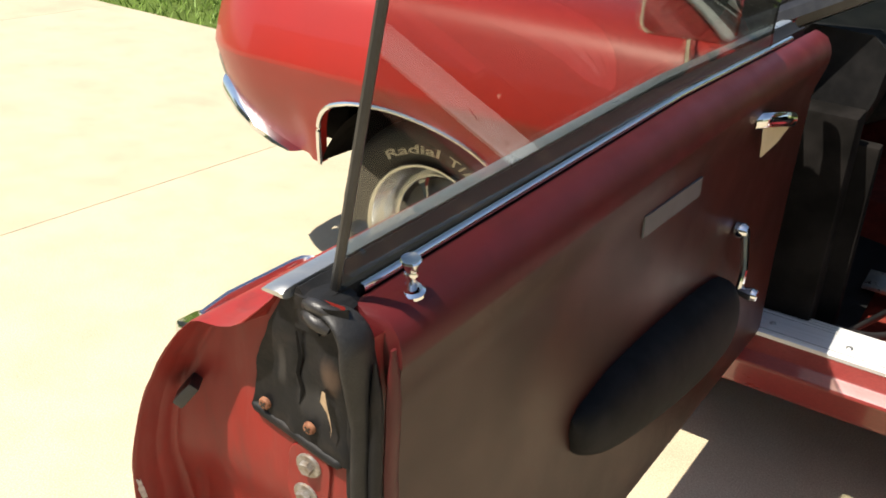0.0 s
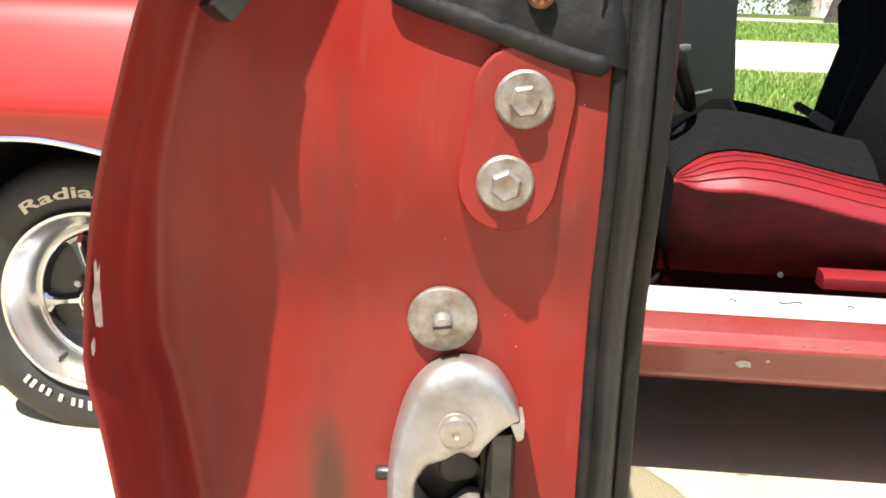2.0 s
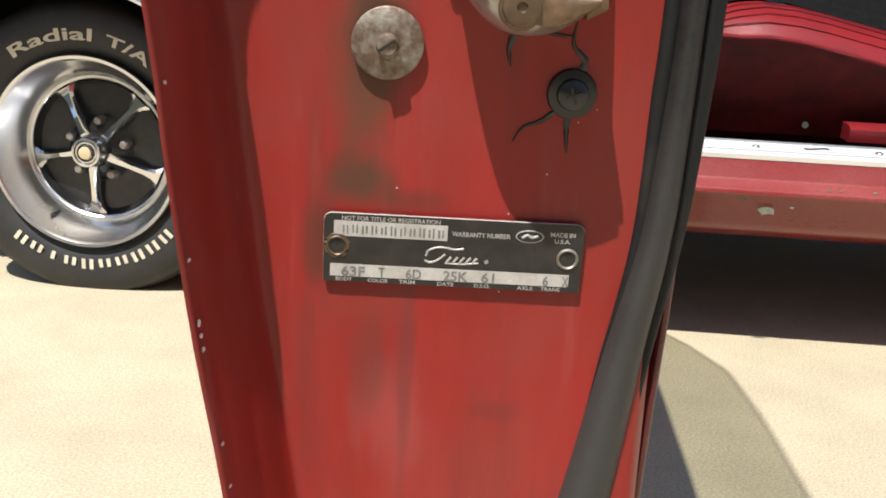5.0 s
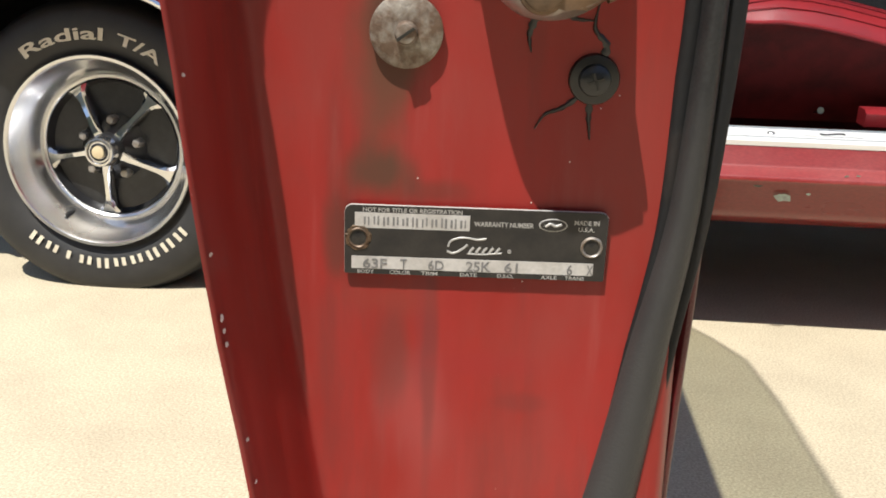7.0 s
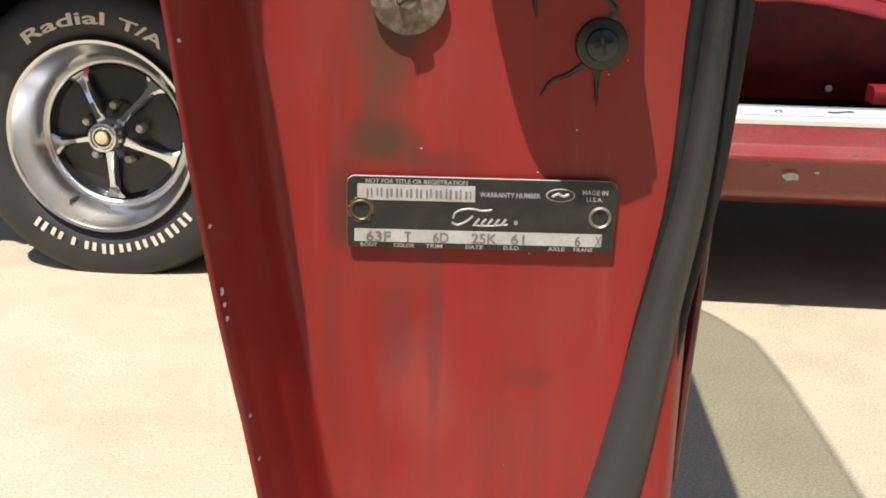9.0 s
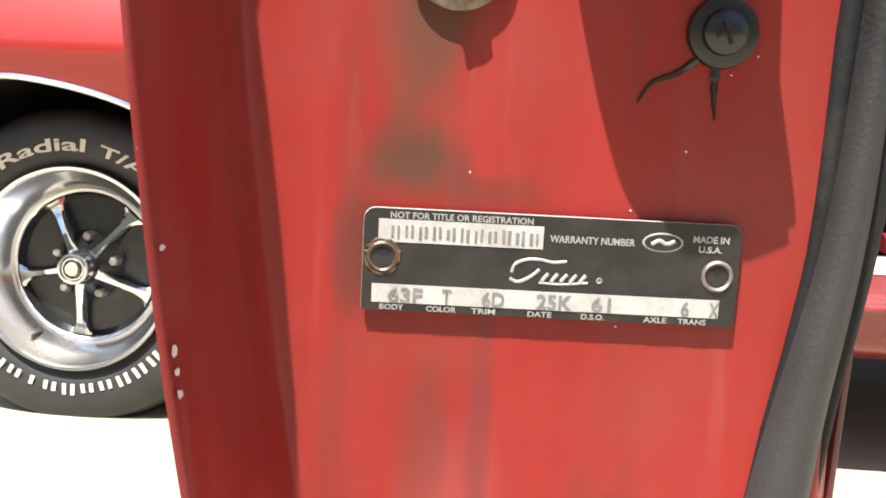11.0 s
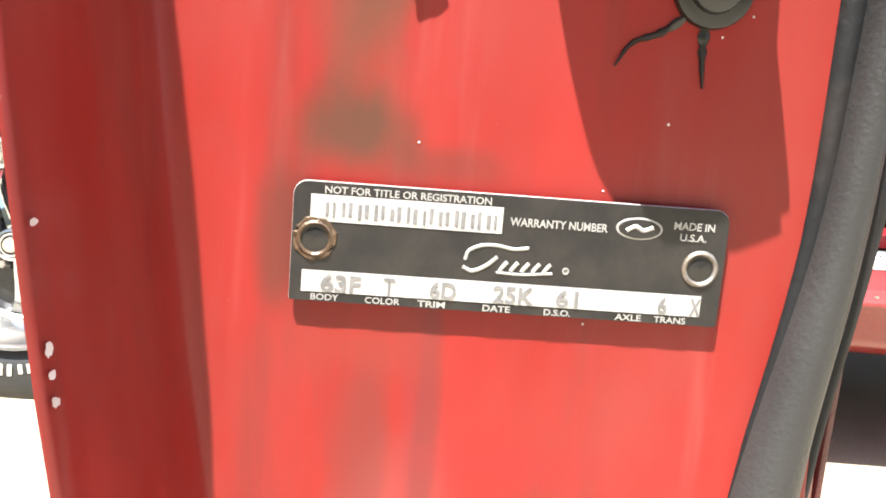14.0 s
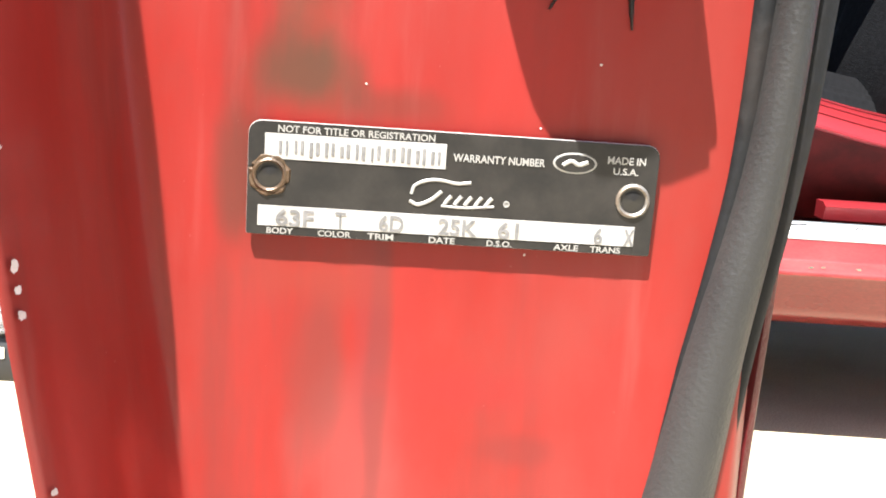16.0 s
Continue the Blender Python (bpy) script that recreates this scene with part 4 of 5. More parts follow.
bm = bmesh.new()
plate_shape(bm, plate_outline(PW - 0.0003, PH - 0.0003), pm, 0.0012, 0.00145, 0.0001)
on_plate("plate_field", bm, PLATE_BLACK, "black enamel field")
for u0, u1, v0, v1 in ((0.04, 0.475, 0.105, 0.325), (0.028, 0.955, 0.735, 0.915)):
    bm = bmesh.new()
    plate_shape(bm, [((u - 0.5) * PW, (0.5 - v) * PH) for u, v in ((u0, v1), (u1, v1), (u1, v0), (u0, v0))], pm, 0.0014, 0.0017, 0.0001)
    on_plate("plate_strip", bm, PLATE_SILVER, "bare metal strip")
LINES = (("NOT FOR TITLE OR REGISTRATION", 0.258, 0.062, 0.375, 0.062), ("WARRANTY NUMBER", 0.604, 0.215, 0.225, 0.070), ("MADE IN", 0.917, 0.150, 0.095, 0.066), ("U.S.A.", 0.917, 0.245, 0.062, 0.062),
         ("BODY", 0.083, 0.955, 0.064, 0.055), ("COLOR", 0.215, 0.957, 0.080, 0.055), ("TRIM", 0.327, 0.957, 0.064, 0.055), ("DATE", 0.478, 0.958, 0.064, 0.055), ("D.S.O.", 0.62, 0.958, 0.062, 0.055),
         ("AXLE", 0.787, 0.957, 0.062, 0.055), ("TRANS", 0.886, 0.957, 0.076, 0.055))
for text, u, v, w, h in LINES:
    bm = bmesh.new()
    letter_faces(bm, *lettering(text, w * PW, h * PH), spot(u, v), 0.0018)
    on_plate("plate_word", bm, PALE_INK)
for text, u, w in (("63F", 0.118, 0.092), ("T", 0.228, 0.026), ("6D", 0.352, 0.060), ("25K", 0.515, 0.096), ("61", 0.64, 0.052), ("6", 0.865, 0.022), ("X", 0.942, 0.026)):
    bm = bmesh.new()
    letter_faces(bm, *lettering(text, w * PW, 0.15 * PH), spot(u, 0.835), 0.00195)
    on_plate("stamped_code", bm, STAMP)
rng = random.Random(3)
for k in range(11):
    for side in (-0.00085, 0.00085):
        bm = bmesh.new()
        lo, hi, w = -0.0023 * rng.uniform(0.6, 1.0), 0.0023 * rng.uniform(0.6, 1.0), rng.uniform(0.0003, 0.0005)
        plate_shape(bm, [(side - w, lo), (side + w, lo), (side + w, hi), (side - w, hi)], spot(0.085 + 0.0365 * k, 0.225), 0.0016, 0.00195, 0.0001)
        on_plate("stamped_bar", bm, STAMP)
# emblem shapes: a slanted flourish and a ringed oval
def flourish(pts, r, at=0.0016, close=False):
    bm = bmesh.new()
    tube(bm, [spot(p.x, p.y) @ Vector((0, 0, at)) for p in smooth_curve([(u, v, 0) for u, v in pts], 5)], r, 6, 0.45, side=(0, 0, 1), closed=close)
    on_plate("emblem_flourish", bm, PALE_INK, "pale slanted emblem shape")


flourish([(0.396, 0.56), (0.404, 0.48), (0.435, 0.43), (0.47, 0.425), (0.505, 0.445), (0.54, 0.43)], 0.00045)
flourish([(0.392, 0.62), (0.415, 0.65), (0.445, 0.60), (0.470, 0.52)], 0.0005)
for u in (0.478, 0.503, 0.528, 0.553, 0.578):
    flourish([(u, 0.635), (u + 0.006, 0.60), (u + 0.016, 0.555)], 0.00055)
flourish([(0.47, 0.65), (0.53, 0.655), (0.60, 0.63)], 0.00035)
bm = bmesh.new()
lathe(bm, [(0.0009, 0.0015), (0.0009, 0.0018), (0.0006, 0.0018), (0.0006, 0.0015)], spot(0.63, 0.60), 14)
on_plate("emblem_dot", bm, PALE_INK)
for grow, mat, h in ((1.0, PALE_INK, 0.0016), (0.9, PLATE_BLACK, 0.0018)):
    bm = bmesh.new()
    plate_shape(bm, [(0.0061 * grow * math.cos(a), 0.0029 * (grow - (1 - grow) * 0.6) * math.sin(a)) for a in steps(0, 6.2832 * 29 / 30, 30)], spot(0.79, 0.20), 0.0013, h, 0.0001)
    on_plate("emblem_oval", bm, mat)
bm = bmesh.new()
tube(bm, [spot(p.x, p.y) @ Vector((0, 0, 0.0018)) for p in smooth_curve([(0.760, 0.22, 0), (0.78, 0.18, 0), (0.80, 0.21, 0), (0.822, 0.18, 0)], 5)], 0.0006, 6, 0.5, side=(0, 0, 1))
on_plate("emblem_stroke", bm, PALE_INK)
for u, v, mat, dirt in ((0.053, 0.47, RUST, True), (0.942, 0.50, PLATE_SILVER, False)):
    bm = bmesh.new()
    mm = spot(u, v)
    lathe(bm, [(0.0049, 0.0012), (0.0047, 0.0020), (0.0041, 0.0024), (0.0036, 0.0020), (0.0034, 0.0006)], mm, 26)
    on_plate("eyelet", bm, LATCH_BROWN if dirt else ZINC, "rusty hollow rivet" if dirt else "bright hollow rivet")
    bm = bmesh.new()
    lathe(bm, [(0.0035, 0.0013), (0.0, 0.00205)], mm, 20)
    on_plate("rivet_hole", bm, BLACK_GREASE)
    if dirt:
        bm = bmesh.new()
        tube(bm, [mm @ Vector((0.0051 * math.cos(a), 0.0051 * math.sin(a), 0.0014)) for a in (2 * math.pi * k / 22 for k in range(22))], [0.0006 + 0.0003 * math.sin(2.1 * k) for k in range(22)], 6, closed=True)
        on_plate("rust_ring", bm, LATCH_BROWN)

# torn rubber filler at the top of the latch end
bm = bmesh.new()
rows = []
N = 22
for i in range(N + 1):
    v = i / N
    z = 0.882 + (1.0 - 0.882) * v
    left = lerp([(0.0, 0.815), (0.4, 0.822), (0.75, 0.838), (1.0, 0.853)], v)
    row = []
    for j in range(25):
        u = j / 24
        x = left + (0.908 - left) * u
        zz = z - (1 - v) ** 2 * 0.026 * u
        d = 0.0035 + 0.003 * noise.noise(Vector((x * 45, zz * 30, 0.3))) + 0.002 * noise.noise(Vector((x * 110, zz * 60, 5.3))) + 0.004 * math.exp(-((x - 0.893) / 0.012) ** 2 - ((zz - 0.945) / 0.03) ** 2)
        if v < 0.06:
            d += 0.001
        if v < 0.12:
            d += 0.0008
        crease = math.exp(-((x - (0.862 + 0.02 * math.sin(zz * 60) * 0.2)) / 0.003) ** 2) * (1 if 0.28 < v < 0.9 else 0)
        d -= 0.0022 * crease
        if v > 0.8:
            d += 0.008 * (v - 0.8) / 0.2 * math.exp(-((x - 0.89) / 0.015) ** 2)
        row.append((x, jamb_y(x, zz) - d + (max(0, x - 0.9) / 0.018) ** 2 * 0.02, zz))
    rows.append(row)
vs = grid(bm, rows)
grid(bm, [[(v.co.x, v.co.y + 0.02, v.co.z - 0.002) for v in vs[0]], [v.co.copy() for v in vs[0]]])
grid(bm, [[(r[0].co.x - 0.003, r[0].co.y + 0.016, r[0].co.z) for r in vs], [r[0].co.copy() for r in vs]])
grid(bm, [[v.co.copy() for v in vs[-1]], [(min(v.co.x, 0.9), v.co.y + 0.012, v.co.z + 0.002 - 0.4 * max(0, v.co.x - 0.88)) for v in vs[-1]], [(min(v.co.x, 0.892), v.co.y + 0.04, v.co.z - 0.4 * max(0, v.co.x - 0.88)) for v in vs[-1]]])
stains_and_sheen(OLD_RUBBER, [(0.893, 0.938, 0.010, 0.022, (0.10, 0.062, 0.042), 0.75), (0.846, 0.93, 0.004, 0.02, (0.06, 0.055, 0.05), 0.5), (0.880, 0.905, 0.02, 0.02, (0.035, 0.034, 0.034), 0.7)])
part("rubber_filler", bm, OLD_RUBBER, door, "torn perished black rubber filler piece")
bm = bmesh.new()
tube(bm, [(x, jamb_y(x, z) - 0.0040, z) for x, z in smooth_curve_xz([(0.8145, 0.8835), (0.830, 0.8775), (0.850, 0.8715), (0.872, 0.864), (0.890, 0.859), (0.901, 0.857)])], [0.002] + [0.0045] * 19 + [0.002], 10, 0.8, side=(0, 0, 1))
part("filler_lip", bm, OLD_RUBBER, door, "thick rolled lower lip of the rubber")
bm = bmesh.new()
curve = [(0.8635, 0.968), (0.866, 0.945), (0.8625, 0.93), (0.8665, 0.915), (0.862, 0.90)]
rows = []
for k, (x, z) in enumerate(curve):
    w = (0.0015, 0.0028, 0.0024, 0.003, 0.0005)[k]
    rows.append([(x - w, jamb_y(x, z) - 0.0050, z), (x + w * 0.6, jamb_y(x, z) - 0.0055, z + 0.001)])
grid(bm, rows)
part("rubber_tear", bm, DARK, door, "dark open tear")
bm = bmesh.new()
rows = [[(x - w, jamb_y(x, z) - 0.0090, z), (x + w, jamb_y(x, z) - 0.0100, z)] for x, z, w in ((0.889, 0.925, 0.0018), (0.8885, 0.914, 0.0038), (0.8925, 0.905, 0.0016), (0.895, 0.894, 0.0007), (0.8945, 0.885, 0.0004))]
grid(bm, rows)
part("torn_flap", bm, TORN, door, "torn flap with tan backing")
for x, z in ((0.829, 0.890), (0.872, 0.8835)):
    turned("rusty_screw", x, z, [(0.0056, 0.0), (0.0054, 0.0015), (0.004, 0.0032), (0.0, 0.0038)], RUST, "rusty cross-head screw", 20, 0.0062)
    for k in range(2):
        bm = bmesh.new()
        box(bm, (-0.003, -0.0006, 0.0090), (0.003, 0.0006, 0.0102), on_jamb(x, z) @ Matrix.Rotation(radians(45 + 90 * k), 4, "Z"))
        part("screw_cross", bm, BLACK_GREASE, door)

# door seal round the latch end
bm = bmesh.new()
path = smooth_curve([(0.884, 0.992, 0), (0.897, 0.992, 0), (0.907, 0.986, 0), (0.9135, 0.974, 0), (0.9145, 0.955, 0), (0.9145, 0.90, 0), (0.9145, 0.75, 0), (0.9160, 0.64, 0), (0.9150, 0.585, 0), (0.9120, 0.535, 0), (0.9040, 0.485, 0), (0.8950, 0.425, 0), (0.886, 0.385, 0), (0.870, 0.36, 0)], 6)
radii = [lerp([(0, 0.009), (10, 0.015), (20, 0.019)], k) for k in range(len(path))]
wide = [lerp([(0.40, 0.0145), (0.45, 0.0122), (0.49, 0.0105), (0.535, 0.0088), (0.62, 0.0070), (0.80, 0.0070)], p.y) for p in path]
tube(bm, [(p.x - 0.001, jamb_y(p.x, p.y) + (0.010 if p.y < 0.9 else 0.010 - 0.011 * min(1, (p.y - 0.9) / 0.06)), p.y) for p in path], radii, 24, [w / 0.019 for w in wide], side=(0, 1, 0))
part("door_seal", bm, SEAL, door, "black hollow rubber door seal")
bm = bmesh.new()
tube(bm, [(p.x - w + lerp([(0.42, 0.0035), (0.50, 0.0025), (0.60, -0.0016)], p.y), jamb_y(p.x, p.y) + 0.0010, p.y) for p, w in zip(path[18:], wide[18:])], [lerp([(0.45, 0.0028), (0.60, 0.0044)], p.y) for p in path[18:]], 10)
part("seal_lip", bm, OLD_RUBBER, door, "black inner lip of the seal")
bm = bmesh.new()
tube(bm, [(p.x + w + lerp([(0.42, -0.0015), (0.52, -0.0005), (0.62, 0.0014)], p.y), jamb_y(p.x, p.y) + 0.0075, p.y) for p, w in zip(path[24:], wide[24:])], [lerp([(0.45, 0.0034), (0.62, 0.0056), (0.92, 0.0056), (0.955, 0.001)], p.y) for p in path[24:]], 10)
part("seal_flap", bm, OLD_RUBBER, door, "black outer flap of the seal")
bm = bmesh.new()
path = [(lerp([(0.39, 0.921), (0.5, 0.926), (0.7, 0.930), (0.96, 0.932)], z), z) for z in steps(0.962, 0.395, 24)]
tube(bm, [(x - 0.004, jamb_y(x, z) + 0.022, z) for x, z in path], [0.003, 0.007] + [0.009] * 22, 12, 0.45, side=(0, 1, 0))
part("panel_binding", bm, VINYL, door, "dark red edge binding of the inner panel")
bm = bmesh.new()
for pts, r in (([(0.872, -1.496, 0.986), (0.879, -1.503, 0.988), (0.888, -1.505, 0.986), (0.897, -1.500, 0.981)], [0.002] + [0.0055] * 14 + [0.002]), ([(0.872, -1.498, 0.994), (0.882, -1.502, 0.997), (0.892, -1.500, 0.995), (0.901, -1.49, 0.990)], [0.004] + [0.0055] * 14 + [0.003])):
    tube(bm, smooth_curve(pts, 5), r, 9)
part("channel_end", bm, BLACK_VINYL, door, "crumpled rubber end of the window channel")

# clip on the outer edge return, paint chips
bm = bmesh.new()
cm = Matrix.Translation((0.7615, -1.517, 0.880)) @ Euler((radians(0), radians(38), radians(35))).to_matrix().to_4x4()
box(bm, (-0.005, -0.006, -0.012), (0.005, 0.014, 0.012), cm)
part("edge_clip", bm, RUBBER, door, "small black rubber clip", bevel=0.002)
rng = random.Random(5)
for z, big in ((0.51, 3.5), (0.4995, 3), (0.505, 2), (0.424, 2.5), (0.762, 17), (0.743, 3.5), (0.46, 2), (0.442, 1.6), (0.60, 1.6), (0.535, 1.8)):
    bm = bmesh.new()
    e = edge_x(z)
    ye = jamb_y(e, z) - lerp(RETURN, z)
    h = big * (0.0012 if z > 0.7 else 0.0005)
    depth = lerp(RETURN, z)
    wall = 0.017 * min(1.0, depth / 0.05)
    mid, half = (0.0065, 0.0034) if big > 10 else (0.0045, 0.0018)
    ring = []
    for a in steps(0, 5.6, 14):
        r = rng.uniform(0.6, 1.0)
        d = mid + half * math.cos(a) * r
        across = lerp([(0.0, 0.0)] + [(dd, ss) for ss, dd in STEEP], d / depth)
        zz = z + h * math.sin(a) * r
        ring.append((edge_x(zz) + 0.0024 + (wall - 0.002) * across + 0.0004, jamb_y(e, zz) - depth + d - 0.0006, zz))
    bm.faces.new([bm.verts.new(p) for p in ring])
    part("paint_chip", bm, PRIMER, door, "pale paint chip on the door edge")
for k in range(16):
    x, z = rng.uniform(0.79, 0.895), rng.uniform(0.44, 0.86)
    bm = bmesh.new()
    lathe(bm, [(rng.uniform(0.00015, 0.0004), 0.0), (0.0, 0.0002)], on_jamb(x, z, 0.0002), 7)
    part("paint_fleck", bm, PRIMER, door)

# lock knob
bm = bmesh.new()
km = pose(0.910, -1.419, 0.9845, 14, 4, 0)
lathe(bm, [(0.0105, 0.0), (0.0105, 0.003), (0.008, 0.0055), (0.0055, 0.004), (0.0055, 0.0)], km, 24)
part("knob_ring", bm, CHROME, door, "chrome ferrule")
bm = bmesh.new()
lathe(bm, [(0.0045, 0.0), (0.0045, 0.017), (0.0058, 0.019), (0.0058, 0.021), (0.0048, 0.023), (0.0075, 0.030), (0.0085, 0.033), (0.0075, 0.0345), (0.004, 0.033), (0.0, 0.033)], km, 24)
part("lock_knob", bm, CHROME, door, "chrome flared lock knob")

# window glass with its dark rear edge
def glass_point(y, z):
    return (0.872 + 0.225 * (z - 0.97), y, z)


rear = [glass_point(-1.472 - 0.1 * (z - 0.96), z) for z in steps(0.955, 1.452, 8)]
front = [glass_point(y, z) for y, z in ((-0.33, 0.955), (-0.38, 1.0), (-0.44, 1.05), (-0.495, 1.112), (-0.60, 1.2), (-0.736, 1.309), (-0.909, 1.418), (-1.116, 1.45))]
bm = bmesh.new()
for h in (0.0, 0.004):
    rows = [[Vector(a).lerp(Vector(b), k / 10) + Vector((h, 0, 0)) for k in range(11)] for a, b in zip(rear, front)]
    grid(bm, rows)
part("window_glass", bm, GLASS, door, "raised tinted side window glass")
bm = bmesh.new()
tube(bm, [Vector(p) + Vector((0.002, -0.001, 0)) for p in rear], 0.004, 8)
part("glass_edge_strip", bm, RUBBER, door, "thin dark strip on the rear edge of the glass")

bm = bmesh.new()
tube(bm, [Vector(p) + Vector((0.002, 0, 0)) for p in front[1:]] + [Vector(rear[-1]) + Vector((0.002, 0, 0))], 0.002, 6)
part("glass_top_edge", bm, RUBBER, door)

# outer pull handle
bm = bmesh.new()
rows = []
for y, out, grow in ((-1.476, 0.704, 0.55), (-1.472, 0.699, 1.0), (-1.45, 0.6985, 1.0), (-1.43, 0.702, 0.98), (-1.412, 0.712, 0.9), (-1.404, 0.726, 0.8)):
    mid = 0.895
    rows.append([(x, y, mid + (z - mid) * grow) for x, z in ((0.756, 0.862), (0.722, 0.872), (out + 0.003, 0.884), (out, 0.889), (out, 0.904), (out + 0.003, 0.907), (0.735, 0.913), (0.764, 0.914))])
solid(bm, rows)
part("handle_base", bm, CHROME, door, "chrome door handle escutcheon")
bm = bmesh.new()
tube(bm, [(0.708, -1.45, 0.900), (0.7085, -1.419, 0.907), (0.706, -1.33, 0.907), (0.707, -1.318, 0.907), (0.714, -1.311, 0.907), (0.73, -1.307, 0.907), (0.765, -1.302, 0.907)], [0.010] * 7, 12, 0.38, side=(0, 0, 1))
part("handle_grip", bm, CHROME, door, "chrome pull grip")

# mirror on the outer belt
bm = bmesh.new()
mm = Matrix.Translation((0.777, -0.50, 1.082)) @ Matrix.Rotation(radians(14), 4, "Z") @ Matrix.Rotation(radians(90), 4, "X")
plate_shape(bm, rounded(0.152, 0.108, 0.022), mm, -0.03, 0.0, 0.004)
part("mirror_shell", bm, CHROME, door, "chrome door mirror shell")
bm = bmesh.new()
plate_shape(bm, rounded(0.142, 0.098, 0.018), mm, 0.0005, 0.002, 0.001)
part("mirror_glass", bm, MIRROR, door, "dark reflecting mirror glass")
bm = bmesh.new()
tube(bm, [(0.777, -0.475, 1.05), (0.777, -0.465, 1.01), (0.777, -0.45, 0.985), (0.777, -0.45, 0.972)], [0.010, 0.010, 0.014, 0.017], 14)
part("mirror_stem", bm, CHROME, door)

# inner panel fittings
bm = bmesh.new()
rows = []
for p, q in zip(smooth_curve([(-1.07, 0.918, 0), (-1.045, 0.938, 0), (-0.95, 0.955, 0), (-0.75, 0.965, 0), (-0.60, 0.965, 0), (-0.52, 0.955, 0), (-0.49, 0.93, 0)], 4),
                smooth_curve([(0.655, 0.68, 0), (0.615, 0.69, 0), (0.58, 0.705, 0), (0.545, 0.70, 0), (0.53, 0.685, 0), (0.53, 0.665, 0), (0.56, 0.63, 0)], 4)):
    c, hz, d = (q.x + q.y) / 2, (q.y - q.x) / 2, p.y - 0.905
    rows.append([(0.905 + d * max(0.0, math.cos(a)) ** 0.6, p.x, c + hz * math.sin(a)) for a in steps(-math.pi / 2, math.pi / 2, 13)])
solid(bm, rows)
part("armrest", bm, SHADE_VINYL, door, "long black padded armrest")
# grey insert plate: the pale reflection on it is painted as plain colour
bm = bmesh.new()
plate_shape(bm, [(-0.935, 0.872), (-0.735, 0.870), (-0.738, 0.899), (-0.937, 0.901)], Matrix(((0, 0, 1, 0.9125), (1, 0, 0, 0), (0, 1, 0, 0), (0, 0, 0, 1))), 0.0, 0.003, 0.001)
part("trim_insert", bm, GREY_PLASTIC, door, "trim insert with a pale reflection put into its colour")
bm = bmesh.new()
tube(bm, smooth_curve([(0.918, -0.535, 0.934), (0.932, -0.52, 0.936), (0.945, -0.46, 0.928), (0.945, -0.41, 0.917)], 4), 0.012, 10, 0.6)
part("inside_handle", bm, CHROME, door, "chrome inside door handle")
bm = bmesh.new()
rows = [[(0.929, -0.528, 0.928), (0.944, -0.415, 0.908)], [(0.929, -0.515, 0.90), (0.940, -0.455, 0.89)], [(0.929, -0.507, 0.873), (0.931, -0.50, 0.873)]]
grid(bm, rows)
part("handle_plate", bm, CREAM, door)
bm = bmesh.new()
lathe(bm, [(0.013, 0), (0.013, 0.012), (0.009, 0.02), (0.0, 0.021)], pose(0.915, -0.50, 0.745, 0, 90, 0), 18)
tube(bm, [(0.93, -0.50, 0.745), (0.945, -0.515, 0.69), (0.945, -0.52, 0.65)], [0.008, 0.006, 0.006], 8)
lathe(bm, [(0.007, 0), (0.012, 0.02), (0.009, 0.03), (0.0, 0.031)], pose(0.945, -0.52, 0.65, 0, 90, 0), 14)
part("window_crank", bm, CHROME, door, "chrome window crank")

# ---- tyre lettering ----
wm = Matrix.Translation((-0.014, 0.0, 0.29)) @ pose(0, 0, 0, 90, 0, 0)


def bent_word(text, a0, a1, r, tall):
    """Raised letters bent round the tyre's side from angle a0 to a1."""
    v, f = lettering(text, 1.0, tall)
    bm = bmesh.new()
    mid, span = radians((a0 + a1) / 2), radians(a0 - a1)
    top = []
    for x, y in v:
        a = mid - x * span
        rr = r + tall / 2 + y
        top.append(wm @ Vector((rr * math.cos(a), rr * math.sin(a), 0.0062)))
    vs = [bm.verts.new(p) for p in top]
    for face in f:
        if len(set(face)) > 2:
            bm.faces.new([vs[k] for k in face])
    ob = part("raised_lettering", bm, WHITE_RUBBER, None, "raised white tyre lettering", smooth=False)
    ob.parent = wheel
    ob.matrix_parent_inverse = Matrix.Translation((-0.014, 0.0, 0.29)).inverted()


bent_word("Radial", 126, 83, 0.226, 0.0245)
bent_word("T/A", 76, 52.5, 0.226, 0.0225)
for k in range(10):
    a = radians(-44 - 9.3 * k)
    bm = bmesh.new()
    tall = 0.022 if k in (0, 1, 2, 5, 9) else 0.018
    rr = 0.222
    for mid in ((0.0,) if k == 7 else (-0.0085, 0.0085)):
        grid(bm, [[wm @ Vector((q * math.cos(a + s / q), q * math.sin(a + s / q), 0.0062)) for s in steps(mid - 0.0042, mid + 0.0042, 3)] for q in (rr, rr + tall)])
    ob = part("raised_bar", bm, WHITE_RUBBER, None, "raised white block on the tyre", smooth=False)
    ob.parent = wheel
    ob.matrix_parent_inverse = Matrix.Translation((-0.014, 0.0, 0.29)).inverted()

